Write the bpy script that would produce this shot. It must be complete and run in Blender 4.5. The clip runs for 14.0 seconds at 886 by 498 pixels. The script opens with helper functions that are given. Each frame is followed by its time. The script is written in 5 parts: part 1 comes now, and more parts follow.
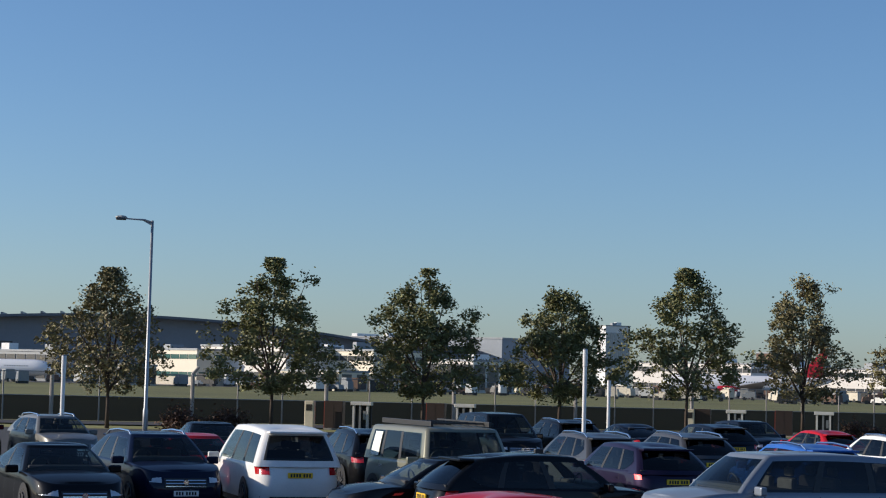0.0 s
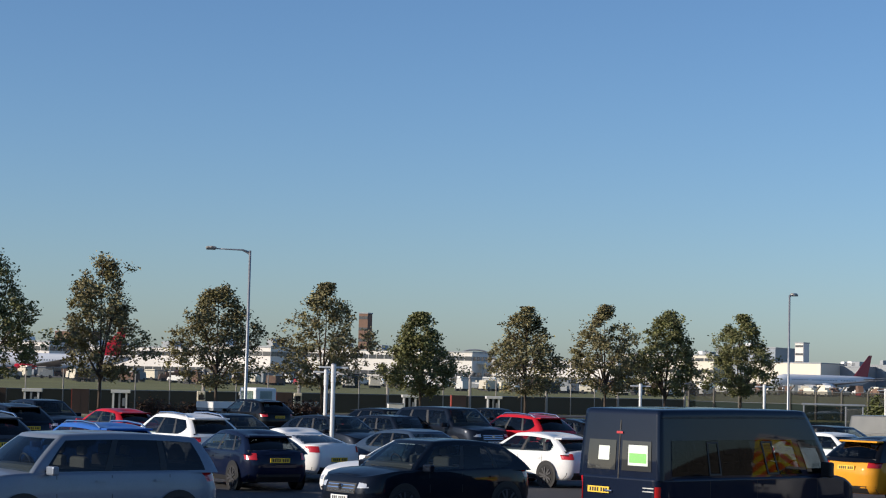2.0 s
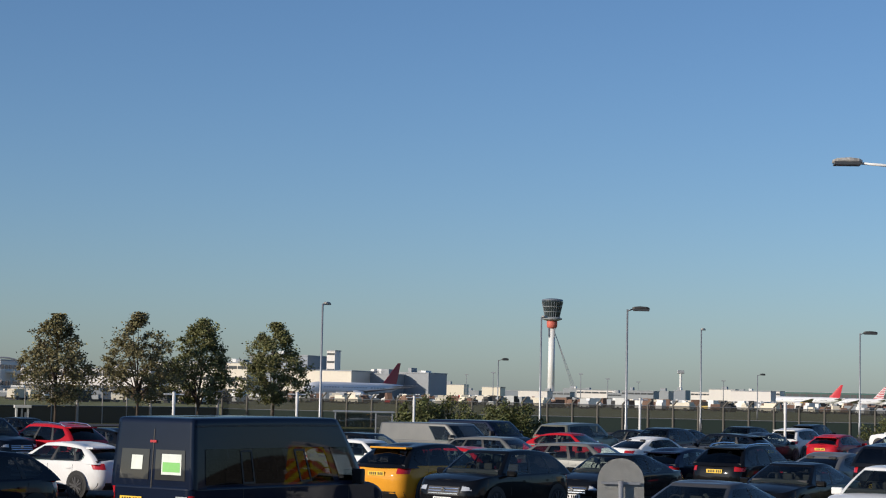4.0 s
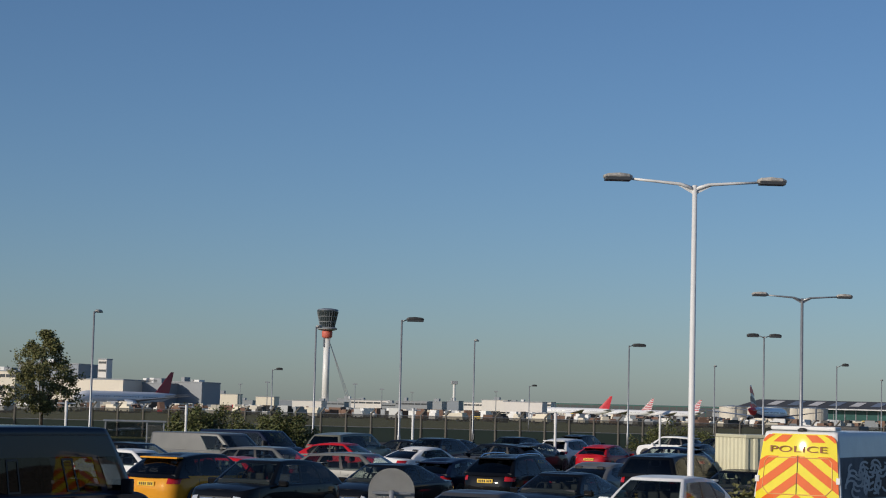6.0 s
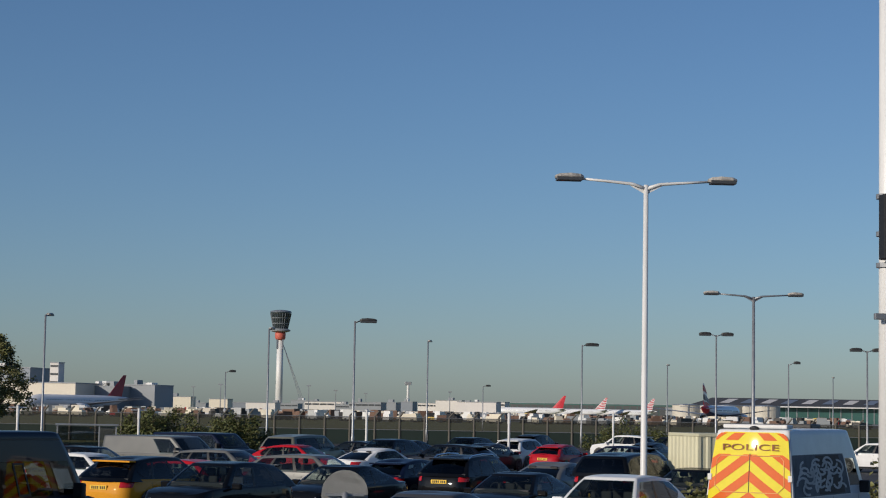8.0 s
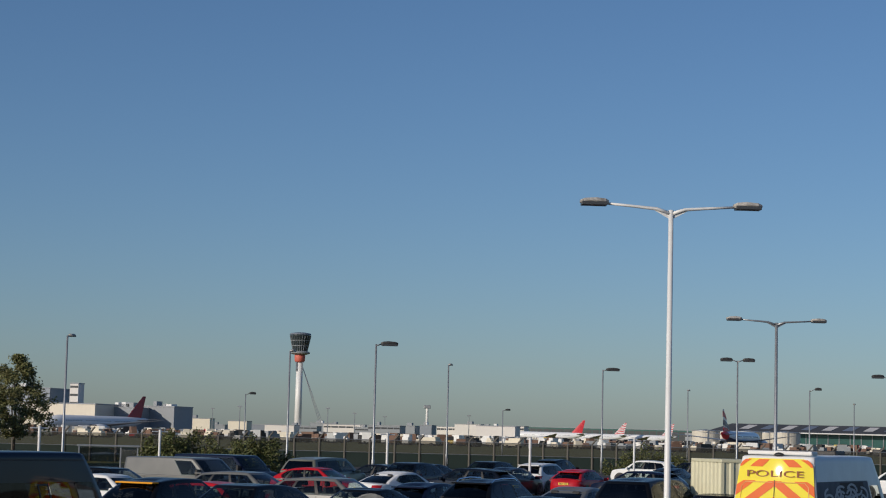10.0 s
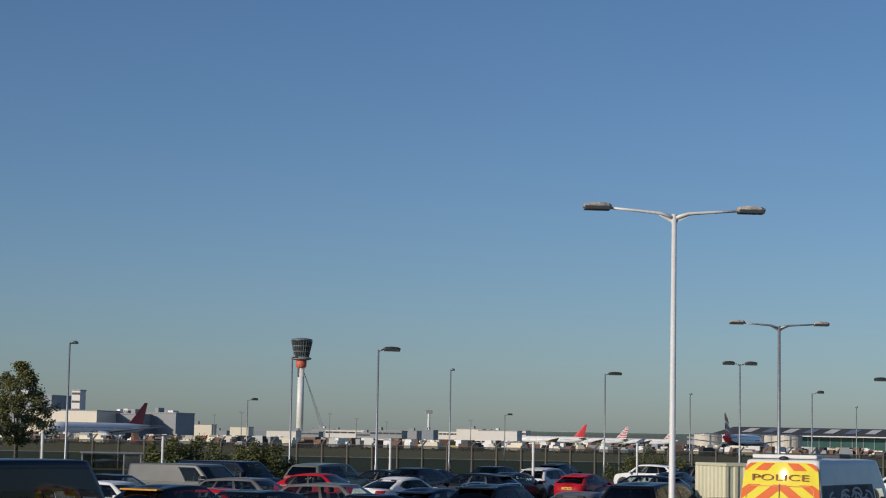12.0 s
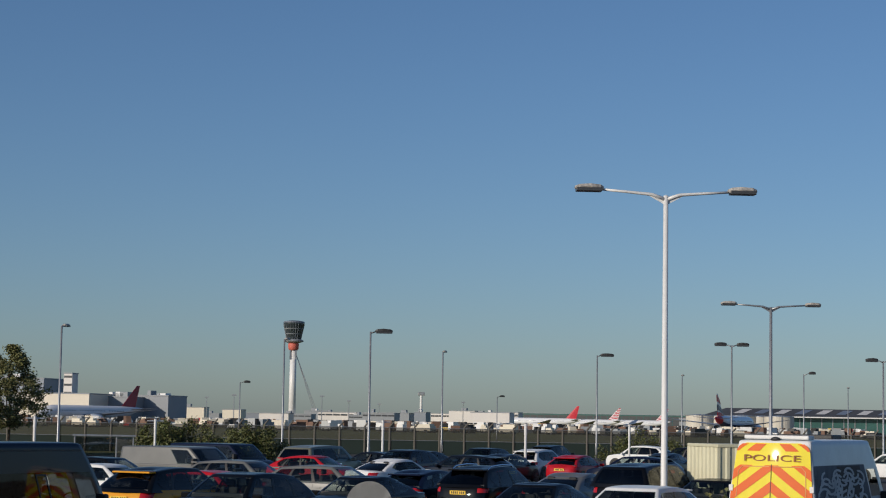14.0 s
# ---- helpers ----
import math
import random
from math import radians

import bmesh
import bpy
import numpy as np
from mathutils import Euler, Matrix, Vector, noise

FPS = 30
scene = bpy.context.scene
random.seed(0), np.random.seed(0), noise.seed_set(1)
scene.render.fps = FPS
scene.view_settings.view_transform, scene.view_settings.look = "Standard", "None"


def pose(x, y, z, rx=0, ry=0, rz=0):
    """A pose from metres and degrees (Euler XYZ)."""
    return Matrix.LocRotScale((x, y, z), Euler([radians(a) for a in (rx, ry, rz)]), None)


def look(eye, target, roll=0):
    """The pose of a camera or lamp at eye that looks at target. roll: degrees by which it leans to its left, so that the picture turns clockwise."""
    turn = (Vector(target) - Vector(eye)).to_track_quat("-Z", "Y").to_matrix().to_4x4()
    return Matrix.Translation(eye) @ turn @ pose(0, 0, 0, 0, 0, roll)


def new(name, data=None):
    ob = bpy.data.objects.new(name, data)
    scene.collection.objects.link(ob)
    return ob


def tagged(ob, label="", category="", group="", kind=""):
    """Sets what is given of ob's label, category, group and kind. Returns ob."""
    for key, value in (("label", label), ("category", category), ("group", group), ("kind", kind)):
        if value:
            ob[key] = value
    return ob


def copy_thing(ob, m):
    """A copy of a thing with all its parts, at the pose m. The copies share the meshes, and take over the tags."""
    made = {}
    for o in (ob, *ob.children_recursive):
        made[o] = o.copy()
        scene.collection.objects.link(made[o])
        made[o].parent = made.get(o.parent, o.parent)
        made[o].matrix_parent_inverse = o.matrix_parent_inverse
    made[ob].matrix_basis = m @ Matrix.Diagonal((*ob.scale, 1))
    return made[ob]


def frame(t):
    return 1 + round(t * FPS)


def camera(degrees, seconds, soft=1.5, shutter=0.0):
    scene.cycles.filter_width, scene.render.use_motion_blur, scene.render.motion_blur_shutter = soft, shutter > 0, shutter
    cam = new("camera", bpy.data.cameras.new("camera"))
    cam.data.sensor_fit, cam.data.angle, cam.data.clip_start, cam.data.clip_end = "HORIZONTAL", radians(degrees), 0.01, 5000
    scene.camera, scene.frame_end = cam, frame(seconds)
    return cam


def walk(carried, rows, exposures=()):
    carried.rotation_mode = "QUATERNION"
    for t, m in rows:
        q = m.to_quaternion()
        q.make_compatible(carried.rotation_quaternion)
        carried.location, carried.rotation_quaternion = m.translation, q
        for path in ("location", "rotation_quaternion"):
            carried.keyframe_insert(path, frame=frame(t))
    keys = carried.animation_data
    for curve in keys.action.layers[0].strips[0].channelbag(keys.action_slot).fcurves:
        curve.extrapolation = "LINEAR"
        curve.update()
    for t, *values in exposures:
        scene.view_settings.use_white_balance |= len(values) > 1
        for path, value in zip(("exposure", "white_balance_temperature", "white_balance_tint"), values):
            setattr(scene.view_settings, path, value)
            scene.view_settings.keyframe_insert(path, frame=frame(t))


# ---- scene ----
cam = camera(26.0, 14.0, soft=1.1)
EYE = (0.0, 0.0, 3.0)


def aim(yaw, pitch, roll, x=0.0, y=0.0, z=0.0):
    """The carried phone: standing on one spot, turned by yaw, tilted by pitch, leaning by roll (degrees)."""
    return pose(EYE[0] + x, EYE[1] + y, EYE[2] + z, 90 + pitch, 0, yaw) @ pose(0, 0, 0, 0, 0, roll)


walk(cam, [
    (0, aim(42.018, 3.900, 1.513, -0.077, -0.037, -0.038)),
    (0.5, aim(35.888, 3.865, 1.447, -0.028, -0.044, -0.019)),
    (1, aim(30.404, 3.838, 1.485, -0.021, -0.055, -0.021)),
    (1.5, aim(25.622, 3.824, 1.459, -0.003, -0.046, -0.014)),
    (2, aim(21.326, 3.781, 1.479, 0.008, -0.065, -0.012)),
    (2.5, aim(17.391, 3.836, 1.471, 0.007, -0.011, -0.007)),
    (3, aim(13.719, 3.955, 1.389, -0.018, 0.019, -0.006)),
    (3.5, aim(10.343, 4.103, 1.361, -0.055, 0.034, 0.000)),
    (4, aim(7.480, 4.344, 1.276, -0.049, 0.031, -0.003)),
    (4.2, aim(6.477, 4.425, 1.227, -0.054, 0.053, -0.000)),
    (5.2, aim(2.420, 4.700, 1.330, -0.030, 0.030, 0.000)),
    (6.3, aim(0.338, 4.814, 1.492, -0.007, 0.011, -0.006)),
    (6.5, aim(0.029, 4.803, 1.465, 0.000, 0.005, -0.007)),
    (7, aim(-0.491, 4.797, 1.368, 0.012, -0.003, -0.012)),
    (7.5, aim(-0.665, 4.797, 1.203, 0.006, 0.000, -0.003)),
    (8, aim(-0.617, 4.851, 1.017, 0.002, 0.023, 0.004)),
    (9.2, aim(-0.280, 5.270, 1.250, -0.060, 0.020, 0.005)),
    (10.5, aim(0.142, 5.668, 1.527, -0.132, 0.017, 0.008)),
    (11, aim(0.234, 5.738, 1.519, -0.150, 0.027, 0.016)),
    (11.5, aim(0.164, 5.724, 1.376, -0.179, 0.027, 0.023)),
    (12, aim(0.025, 5.682, 1.159, -0.174, 0.014, 0.018)),
    (12.5, aim(-0.139, 5.619, 0.927, -0.175, 0.020, 0.023)),
    (13, aim(-0.274, 5.555, 0.837, -0.179, -0.008, 0.021)),
    (13.5, aim(-0.323, 5.419, 0.829, -0.175, 0.007, 0.025)),
    (14, aim(-0.227, 5.154, 0.992, -0.172, 0.018, 0.011)),
], exposures=[(0.0, 0.06, 5400, 11), (2.5, 0.0, 5400, 11), (6.3, -0.63, 5400, 11), (14.0, -0.65, 5400, 11)])

# ---- world, sun ----
SUN_AZ, SUN_EL = 130.0, 19.0
world = bpy.data.worlds.new("sky")
scene.world = world
world.use_nodes = True
wn = world.node_tree.nodes
sky = wn.new("ShaderNodeTexSky")
sky.sky_type = "NISHITA"
sky.sun_disc = False
sky.sun_elevation = radians(SUN_EL)
sky.sun_rotation = radians(-SUN_AZ)
sky.altitude = 600
sky.air_density, sky.dust_density, sky.ozone_density = 1.0, 0.92, 2.8
wn["Background"].inputs["Strength"].default_value = 0.1
world.node_tree.links.new(sky.outputs["Color"], wn["Background"].inputs["Color"])
sun = new("sun", bpy.data.lights.new("sun", "SUN"))
sun.data.energy, sun.data.angle, sun.data.color = 5.4, radians(0.5), (1.0, 0.79, 0.54)
sun.matrix_world = look((0, 0, 0), (math.sin(radians(SUN_AZ)) * math.cos(radians(SUN_EL)), -math.cos(radians(SUN_AZ)) * math.cos(radians(SUN_EL)), -math.sin(radians(SUN_EL))))


# ---- materials ----
MATS = {}


def mat(name, colour, rough=0.6, metal=0.0, vary=0.12, scale=6.0, fine=60.0, bump=0.0, coat=0.0, spec=0.5, emit=0.0, random_tint=0.0):
    """A material with a base colour that drifts at two scales, and fine relief."""
    if name in MATS:
        return MATS[name]
    m = bpy.data.materials.new(name)
    m.use_nodes = True
    nt = m.node_tree
    b = nt.nodes["Principled BSDF"]
    link = nt.links.new
    co = nt.nodes.new("ShaderNodeTexCoord")
    big = nt.nodes.new("ShaderNodeTexNoise")
    big.inputs["Scale"].default_value, big.inputs["Detail"].default_value = scale, 4
    small = nt.nodes.new("ShaderNodeTexNoise")
    small.inputs["Scale"].default_value, small.inputs["Detail"].default_value = fine, 2
    for n in (big, small):
        link(co.outputs["Object"], n.inputs["Vector"])
    add = nt.nodes.new("ShaderNodeMath")
    add.operation = "MULTIPLY_ADD"
    link(small.outputs["Fac"], add.inputs[0])
    add.inputs[1].default_value = 0.5
    link(big.outputs["Fac"], add.inputs[2])
    rng = nt.nodes.new("ShaderNodeMapRange")
    rng.inputs["From Min"].default_value, rng.inputs["From Max"].default_value = 0.35, 1.15
    rng.inputs["To Min"].default_value, rng.inputs["To Max"].default_value = 1 - vary, 1 + vary
    link(add.outputs[0], rng.inputs["Value"])
    hsv = nt.nodes.new("ShaderNodeHueSaturation")
    hsv.inputs["Color"].default_value = (*colour, 1)
    value = rng.outputs[0]
    if random_tint:
        info = nt.nodes.new("ShaderNodeNewGeometry")
        r2 = nt.nodes.new("ShaderNodeMapRange")
        r2.inputs["To Min"].default_value, r2.inputs["To Max"].default_value = 1 - random_tint, 1 + random_tint
        link(info.outputs["Random Per Island"], r2.inputs["Value"])
        mul = nt.nodes.new("ShaderNodeMath")
        mul.operation = "MULTIPLY"
        link(value, mul.inputs[0]), link(r2.outputs[0], mul.inputs[1])
        value = mul.outputs[0]
        r3 = nt.nodes.new("ShaderNodeMapRange")
        r3.inputs["To Min"].default_value, r3.inputs["To Max"].default_value = 0.485, 0.515
        link(info.outputs["Random Per Island"], r3.inputs["Value"])
        link(r3.outputs[0], hsv.inputs["Hue"])
    link(value, hsv.inputs["Value"])
    link(hsv.outputs[0], b.inputs["Base Color"])
    rr = nt.nodes.new("ShaderNodeMapRange")
    rr.inputs["To Min"].default_value, rr.inputs["To Max"].default_value = max(rough - 0.06, 0.02), min(rough + 0.08, 1)
    link(big.outputs["Fac"], rr.inputs["Value"])
    link(rr.outputs[0], b.inputs["Roughness"])
    b.inputs["Metallic"].default_value, b.inputs["Specular IOR Level"].default_value = metal, spec
    b.inputs["Coat Weight"].default_value, b.inputs["Coat Roughness"].default_value = coat, 0.03
    if bump:
        bp = nt.nodes.new("ShaderNodeBump")
        bp.inputs["Strength"].default_value, bp.inputs["Distance"].default_value = bump, 0.02
        link(small.outputs["Fac"], bp.inputs["Height"])
        link(bp.outputs[0], b.inputs["Normal"])
    if emit:
        b.inputs["Emission Color"].default_value, b.inputs["Emission Strength"].default_value = (*colour, 1), emit
    MATS[name] = m
    return m


def see_through(name, colour, gap, rough=0.7):
    """Woven wire or netting too fine to model wire by wire: a share of the light passes between the strands."""
    m = mat(name, colour, rough)
    nt = m.node_tree
    out, b = nt.nodes["Material Output"], nt.nodes["Principled BSDF"]
    clear, mix = nt.nodes.new("ShaderNodeBsdfTransparent"), nt.nodes.new("ShaderNodeMixShader")
    mix.inputs[0].default_value = gap
    nt.links.new(b.outputs[0], mix.inputs[1]), nt.links.new(clear.outputs[0], mix.inputs[2])
    nt.links.new(mix.outputs[0], out.inputs["Surface"])
    return m


PAINT = {
    "black": (0.005, 0.0055, 0.007), "navyblack": (0.005, 0.008, 0.016), "navy": (0.006, 0.01, 0.03), "slate": (0.009, 0.012, 0.02),
    "grey": (0.075, 0.078, 0.085), "silver": (0.18, 0.18, 0.17), "icesilver": (0.22, 0.25, 0.3), "white": (0.78, 0.78, 0.76),
    "red": (0.42, 0.012, 0.02), "plum": (0.02, 0.014, 0.038), "blue": (0.04, 0.12, 0.42),
    "steel": (0.05, 0.075, 0.12), "sage": (0.22, 0.22, 0.17), "orange": (0.72, 0.33, 0.02), "charcoal": (0.006, 0.011, 0.028), "yellow": (0.8, 0.72, 0.03),
}
NAMED = {"navyblack": "blue-black", "icesilver": "pale blue-silver", "slate": "slate grey", "steel": "steel blue", "plum": "dark plum", "sage": "grey-green"}


def paint(colour):
    metal = 0.35 if colour in ("silver", "icesilver", "steel", "slate", "grey", "plum", "sage") else 0.0
    return mat("paint_" + colour, PAINT[colour], 0.4, metal, 0.1, 2.0, 30.0, coat=0.5, spec=0.04)



def clear_glass(name, tint, mirror=0.05):
    """A thin pane: it tints what lies behind and mirrors what lies before it."""
    m = bpy.data.materials.new(name)
    m.use_nodes = True
    nt = m.node_tree
    nt.nodes.remove(nt.nodes["Principled BSDF"])
    edge, power, scaled, clear, gloss, mix = (nt.nodes.new("ShaderNode" + n) for n in ("LayerWeight", "Math", "Math", "BsdfTransparent", "BsdfGlossy", "MixShader"))
    gloss.inputs["Roughness"].default_value = 0.02
    power.operation, scaled.operation = "POWER", "MULTIPLY_ADD"
    power.inputs[1].default_value, scaled.inputs[1].default_value, scaled.inputs[2].default_value = 5.0, 0.95 - mirror, mirror
    nt.links.new(edge.outputs["Facing"], power.inputs[0]), nt.links.new(power.outputs[0], scaled.inputs[0])
    clear.inputs["Color"].default_value = (*tint, 1)
    nt.links.new(scaled.outputs[0], mix.inputs[0])
    nt.links.new(clear.outputs[0], mix.inputs[1]), nt.links.new(gloss.outputs[0], mix.inputs[2])
    nt.links.new(mix.outputs[0], nt.nodes["Material Output"].inputs["Surface"])
    return m


GLASS = clear_glass("car_glass", (0.62, 0.68, 0.66))
GLASS_D = clear_glass("privacy_glass", (0.12, 0.13, 0.14))
SEAT_D = mat("dark_seat_fabric", (0.03, 0.03, 0.032), 0.8)
SEAT_L = mat("cream_seat_leather", (0.5, 0.47, 0.42), 0.5)
LINING = mat("cabin_lining", (0.05, 0.05, 0.052), 0.85)
TYRE = mat("tyre_rubber", (0.02, 0.02, 0.02), 0.8, bump=0.2)
ALLOY = mat("alloy", (0.1, 0.1, 0.105), 0.45, 0.6)
PLASTIC = mat("black_plastic", (0.018, 0.018, 0.019), 0.5)
CHROME = mat("chrome", (0.75, 0.75, 0.76), 0.16, 1.0, 0.04)
LAMP_RED = mat("red_lens", (0.45, 0.012, 0.012), 0.12, coat=0.6)
# the emission stands for the sun glinting off a brake lens
LAMP_GLINT = mat("glinting_red_lens", (1.0, 0.08, 0.06), 0.15, emit=4.0)
LAMP_CLEAR = mat("clear_lens", (0.62, 0.64, 0.66), 0.1, 0.3, coat=0.8)
PLATE_Y = mat("yellow_plate", (0.85, 0.55, 0.02), 0.45)
PLATE_W = mat("white_plate", (0.8, 0.8, 0.78), 0.45)
INK = mat("black_ink", (0.02, 0.02, 0.02), 0.6)
PAPER = mat("paper_notice", (0.75, 0.8, 0.72), 0.7)
STEEL_W = mat("white_painted_steel", (0.74, 0.74, 0.72), 0.4, 0.0, 0.1, 1.5, 30)
STEEL_G = mat("galvanised_steel", (0.36, 0.37, 0.38), 0.45, 0.6, 0.2, 3.0, 40)
CONCRETE = mat("concrete", (0.4, 0.37, 0.33), 0.85, 0, 0.18, 2.0, 40, bump=0.3)
ASPHALT = mat("asphalt", (0.045, 0.045, 0.047), 0.85, 0, 0.3, 0.25, 30, bump=0.5)
GRASS = mat("mown_grass", (0.21, 0.205, 0.06), 0.9, 0, 0.35, 0.03, 0.6, bump=0.5)
APRON = mat("apron_concrete", (0.19, 0.18, 0.16), 0.85, 0, 0.2, 0.02, 0.4)
BARK = mat("bark", (0.075, 0.055, 0.042), 0.9, 0, 0.3, 4, 40, bump=0.6)
LEAF = mat("leaf_green", (0.15, 0.15, 0.05), 0.6, 0, 0.2, 0.8, 6, random_tint=0.45)
LEAF_T = mat("leaf_turning", (0.18, 0.155, 0.065), 0.6, 0, 0.25, 0.8, 6, random_tint=0.45)
WHITE_SKIN = mat("white_aircraft_skin", (0.78, 0.79, 0.8), 0.35, 0, 0.05, 0.1, 2, coat=0.4)
NAVY_SKIN = mat("navy_aircraft_skin", (0.02, 0.03, 0.09), 0.3, 0, 0.08, 0.1, 2)
RED_SKIN = mat("red_aircraft_skin", (0.5, 0.015, 0.03), 0.35, 0, 0.08, 0.1, 2)
WING_SKIN = mat("grey_wing_skin", (0.33, 0.34, 0.36), 0.4, 0.2, 0.1, 0.1, 2)


# ---- building helpers ----
def mesh_of(bm, name, material, smooth=False):
    me = bpy.data.meshes.new(name)
    bm.normal_update()
    bm.to_mesh(me)
    bm.free()
    me.materials.append(material)
    if smooth:
        for p in me.polygons:
            p.use_smooth = True
    return me


def part(name, bm, material, parent, label="", smooth=False):
    """Links a bmesh as one mesh under a thing or a part."""
    ob = new(name, mesh_of(bm, name, material, smooth))
    ob.parent = parent
    if label:
        ob["label"] = label
    return ob


def thing(name, label, category, m, group="", kind=""):
    ob = new(name)
    ob.matrix_world = m
    return tagged(ob, label, category, group, kind)


def box(bm, x0, x1, y0, y1, z0, z1, bevel=0.0, m=None):
    made = bmesh.ops.create_cube(bm, size=1.0, matrix=Matrix.Translation(((x0 + x1) / 2, (y0 + y1) / 2, (z0 + z1) / 2)) @ Matrix.Diagonal((x1 - x0, y1 - y0, z1 - z0, 1)))
    vs = made["verts"]
    if bevel:
        es = list({e for v in vs for e in v.link_edges})
        r = bmesh.ops.bevel(bm, geom=es, offset=bevel, segments=2, affect="EDGES", profile=0.5)
        vs = list({v for f in r["faces"] for v in f.verts} | {v for v in vs if v.is_valid})
    if m is not None:
        bmesh.ops.transform(bm, matrix=m, verts=vs)
    return bm


def new_box(x0, x1, y0, y1, z0, z1, bevel=0.0):
    return box(bmesh.new(), x0, x1, y0, y1, z0, z1, bevel)


def tube(bm, points, radii, sides=10, caps=True):
    """A round rod along points."""
    rings = []
    for i, p in enumerate(points):
        p = Vector(p)
        d = (Vector(points[min(i + 1, len(points) - 1)]) - Vector(points[max(i - 1, 0)])).normalized()
        a = d.orthogonal().normalized() if abs(d.z) < 0.99 else Vector((1, 0, 0))
        if abs(d.z) < 0.99:
            a = d.cross(Vector((0, 0, 1))).normalized()
        b = d.cross(a)
        rings.append([bm.verts.new(p + radii[i] * (a * math.cos(2 * math.pi * k / sides) + b * math.sin(2 * math.pi * k / sides))) for k in range(sides)])
    for r, s in zip(rings, rings[1:]):
        for k in range(sides):
            bm.faces.new((r[k], r[(k + 1) % sides], s[(k + 1) % sides], s[k]))
    if caps:
        bm.faces.new(rings[0][::-1]), bm.faces.new(rings[-1])
    return bm


def grid(bm, rows, close=False):
    """A sheet through rows of points."""
    vs = [[bm.verts.new(p) for p in r] for r in rows]
    n = len(vs[0])
    for a, b in zip(vs, vs[1:]):
        for k in range(n if close else n - 1):
            q = (a[k], a[(k + 1) % n], b[(k + 1) % n], b[k])
            bm.faces.new(q)
    return bm


def ground_z(y):
    """The land is level."""
    return 0.0


# ---- ground ----
ALONG = Vector((0.469, 0.883, 0))
OUT = Vector((-0.883, 0.469, 0))
FOOT = Vector((-88.3, 46.9, 0))


def sheet(name, xs, ys, lift, material, label, category):
    bm = bmesh.new()
    grid(bm, [[(x, y, ground_z(y) + lift) for x in xs] for y in ys])
    ob = new(name, mesh_of(bm, name, material))
    return tagged(ob, label, category, kind="structure")


YS = [-4000, -300, 0, 70] + [70 + 11 * k for k in range(1, 11)] + [250, 400, 800, 1500, 4800]
sheet("ground", [-4500, -600, -100, 100, 600, 4500], YS, 0.0, GRASS, "mown dry airfield grass reaching to the horizon", "ground")


def strip(name, a, b, width, lift, material, label, category):
    """A paved strip between two points, following the fall of the land."""
    a, b = Vector(a), Vector(b)
    side = Vector((-(b - a).y, (b - a).x, 0)).normalized() * width / 2
    n = max(2, int((b - a).length / 12))
    bm = bmesh.new()
    rows = []
    for i in range(n + 1):
        p = a.lerp(b, i / n)
        rows.append([(q.x, q.y, ground_z(q.y) + lift) for q in (p - side, p - side / 2, p, p + side / 2, p + side)])
    grid(bm, rows)
    bmesh.ops.recalc_face_normals(bm, faces=bm.faces)
    for f in bm.faces:
        if f.normal.z < 0:
            f.normal_flip()
    return tagged(new(name, mesh_of(bm, name, material)), label, category, kind="structure")


strip("car_park", FOOT - OUT * 58 - ALONG * 130, FOOT - OUT * 58 + ALONG * 118, 112, 0.04, ASPHALT, "worn dark asphalt of the car park", "asphalt")
strip("car_park_east", (-8, -40, 0), (48, 165, 0), 121, 0.06, ASPHALT, "worn dark asphalt of the car park", "asphalt")
strip("apron_west", OUT * 600 - ALONG * 300, OUT * 600 + ALONG * 380, 330, 0.05, APRON, "pale concrete apron by the terminal", "apron")
strip("apron_north", (-330, 900, 0), (900, 860, 0), 520, 0.09, APRON, "pale concrete apron beyond the grass", "apron")
strip("perimeter_road", FOOT + OUT * 8 - ALONG * 60, FOOT + OUT * 8 + ALONG * 128, 6.5, 0.07, ASPHALT, "narrow asphalt road inside the fence", "road")

# ---- vehicles ----
# length, width, height, belt, nose height, tail height, cowl, roof front, roof rear, tail of cabin (shares of the length from the nose), wheel radius, wheelbase
SHAPES = {
    "saloon": (4.85, 1.86, 1.46, 0.93, 0.72, 0.98, 0.27, 0.43, 0.69, 0.87, 0.33, 2.85),
    "coupe": (4.5, 1.82, 1.40, 0.92, 0.70, 1.02, 0.28, 0.45, 0.64, 0.93, 0.33, 2.7),
    "hatch": (4.3, 1.80, 1.46, 0.93, 0.74, 0.98, 0.25, 0.43, 0.81, 0.975, 0.32, 2.65),
    "estate": (4.75, 1.84, 1.50, 0.94, 0.74, 0.97, 0.25, 0.41, 0.85, 0.975, 0.33, 2.8),
    "suv": (4.5, 1.86, 1.65, 1.05, 0.88, 1.09, 0.25, 0.41, 0.84, 0.98, 0.36, 2.68),
    "bigsuv": (4.95, 1.98, 1.84, 1.18, 1.03, 1.20, 0.23, 0.36, 0.92, 0.98, 0.39, 2.92),
    "offroad": (4.75, 2.0, 1.95, 1.22, 1.12, 1.22, 0.22, 0.29, 0.965, 0.985, 0.40, 2.9),
    "mpv": (5.1, 1.92, 1.85, 1.06, 0.86, 1.08, 0.19, 0.34, 0.91, 0.98, 0.35, 3.0),
    "panelvan": (4.8, 1.92, 1.86, 1.16, 0.86, 1.18, 0.14, 0.29, 0.98, 0.992, 0.34, 3.1),
    "minibus": (5.75, 1.98, 2.47, 1.22, 0.92, 1.22, 0.13, 0.27, 0.982, 0.994, 0.35, 3.75),
    "policevan": (5.95, 2.02, 2.72, 1.24, 0.95, 1.24, 0.12, 0.26, 0.958, 0.994, 0.35, 3.66),
}
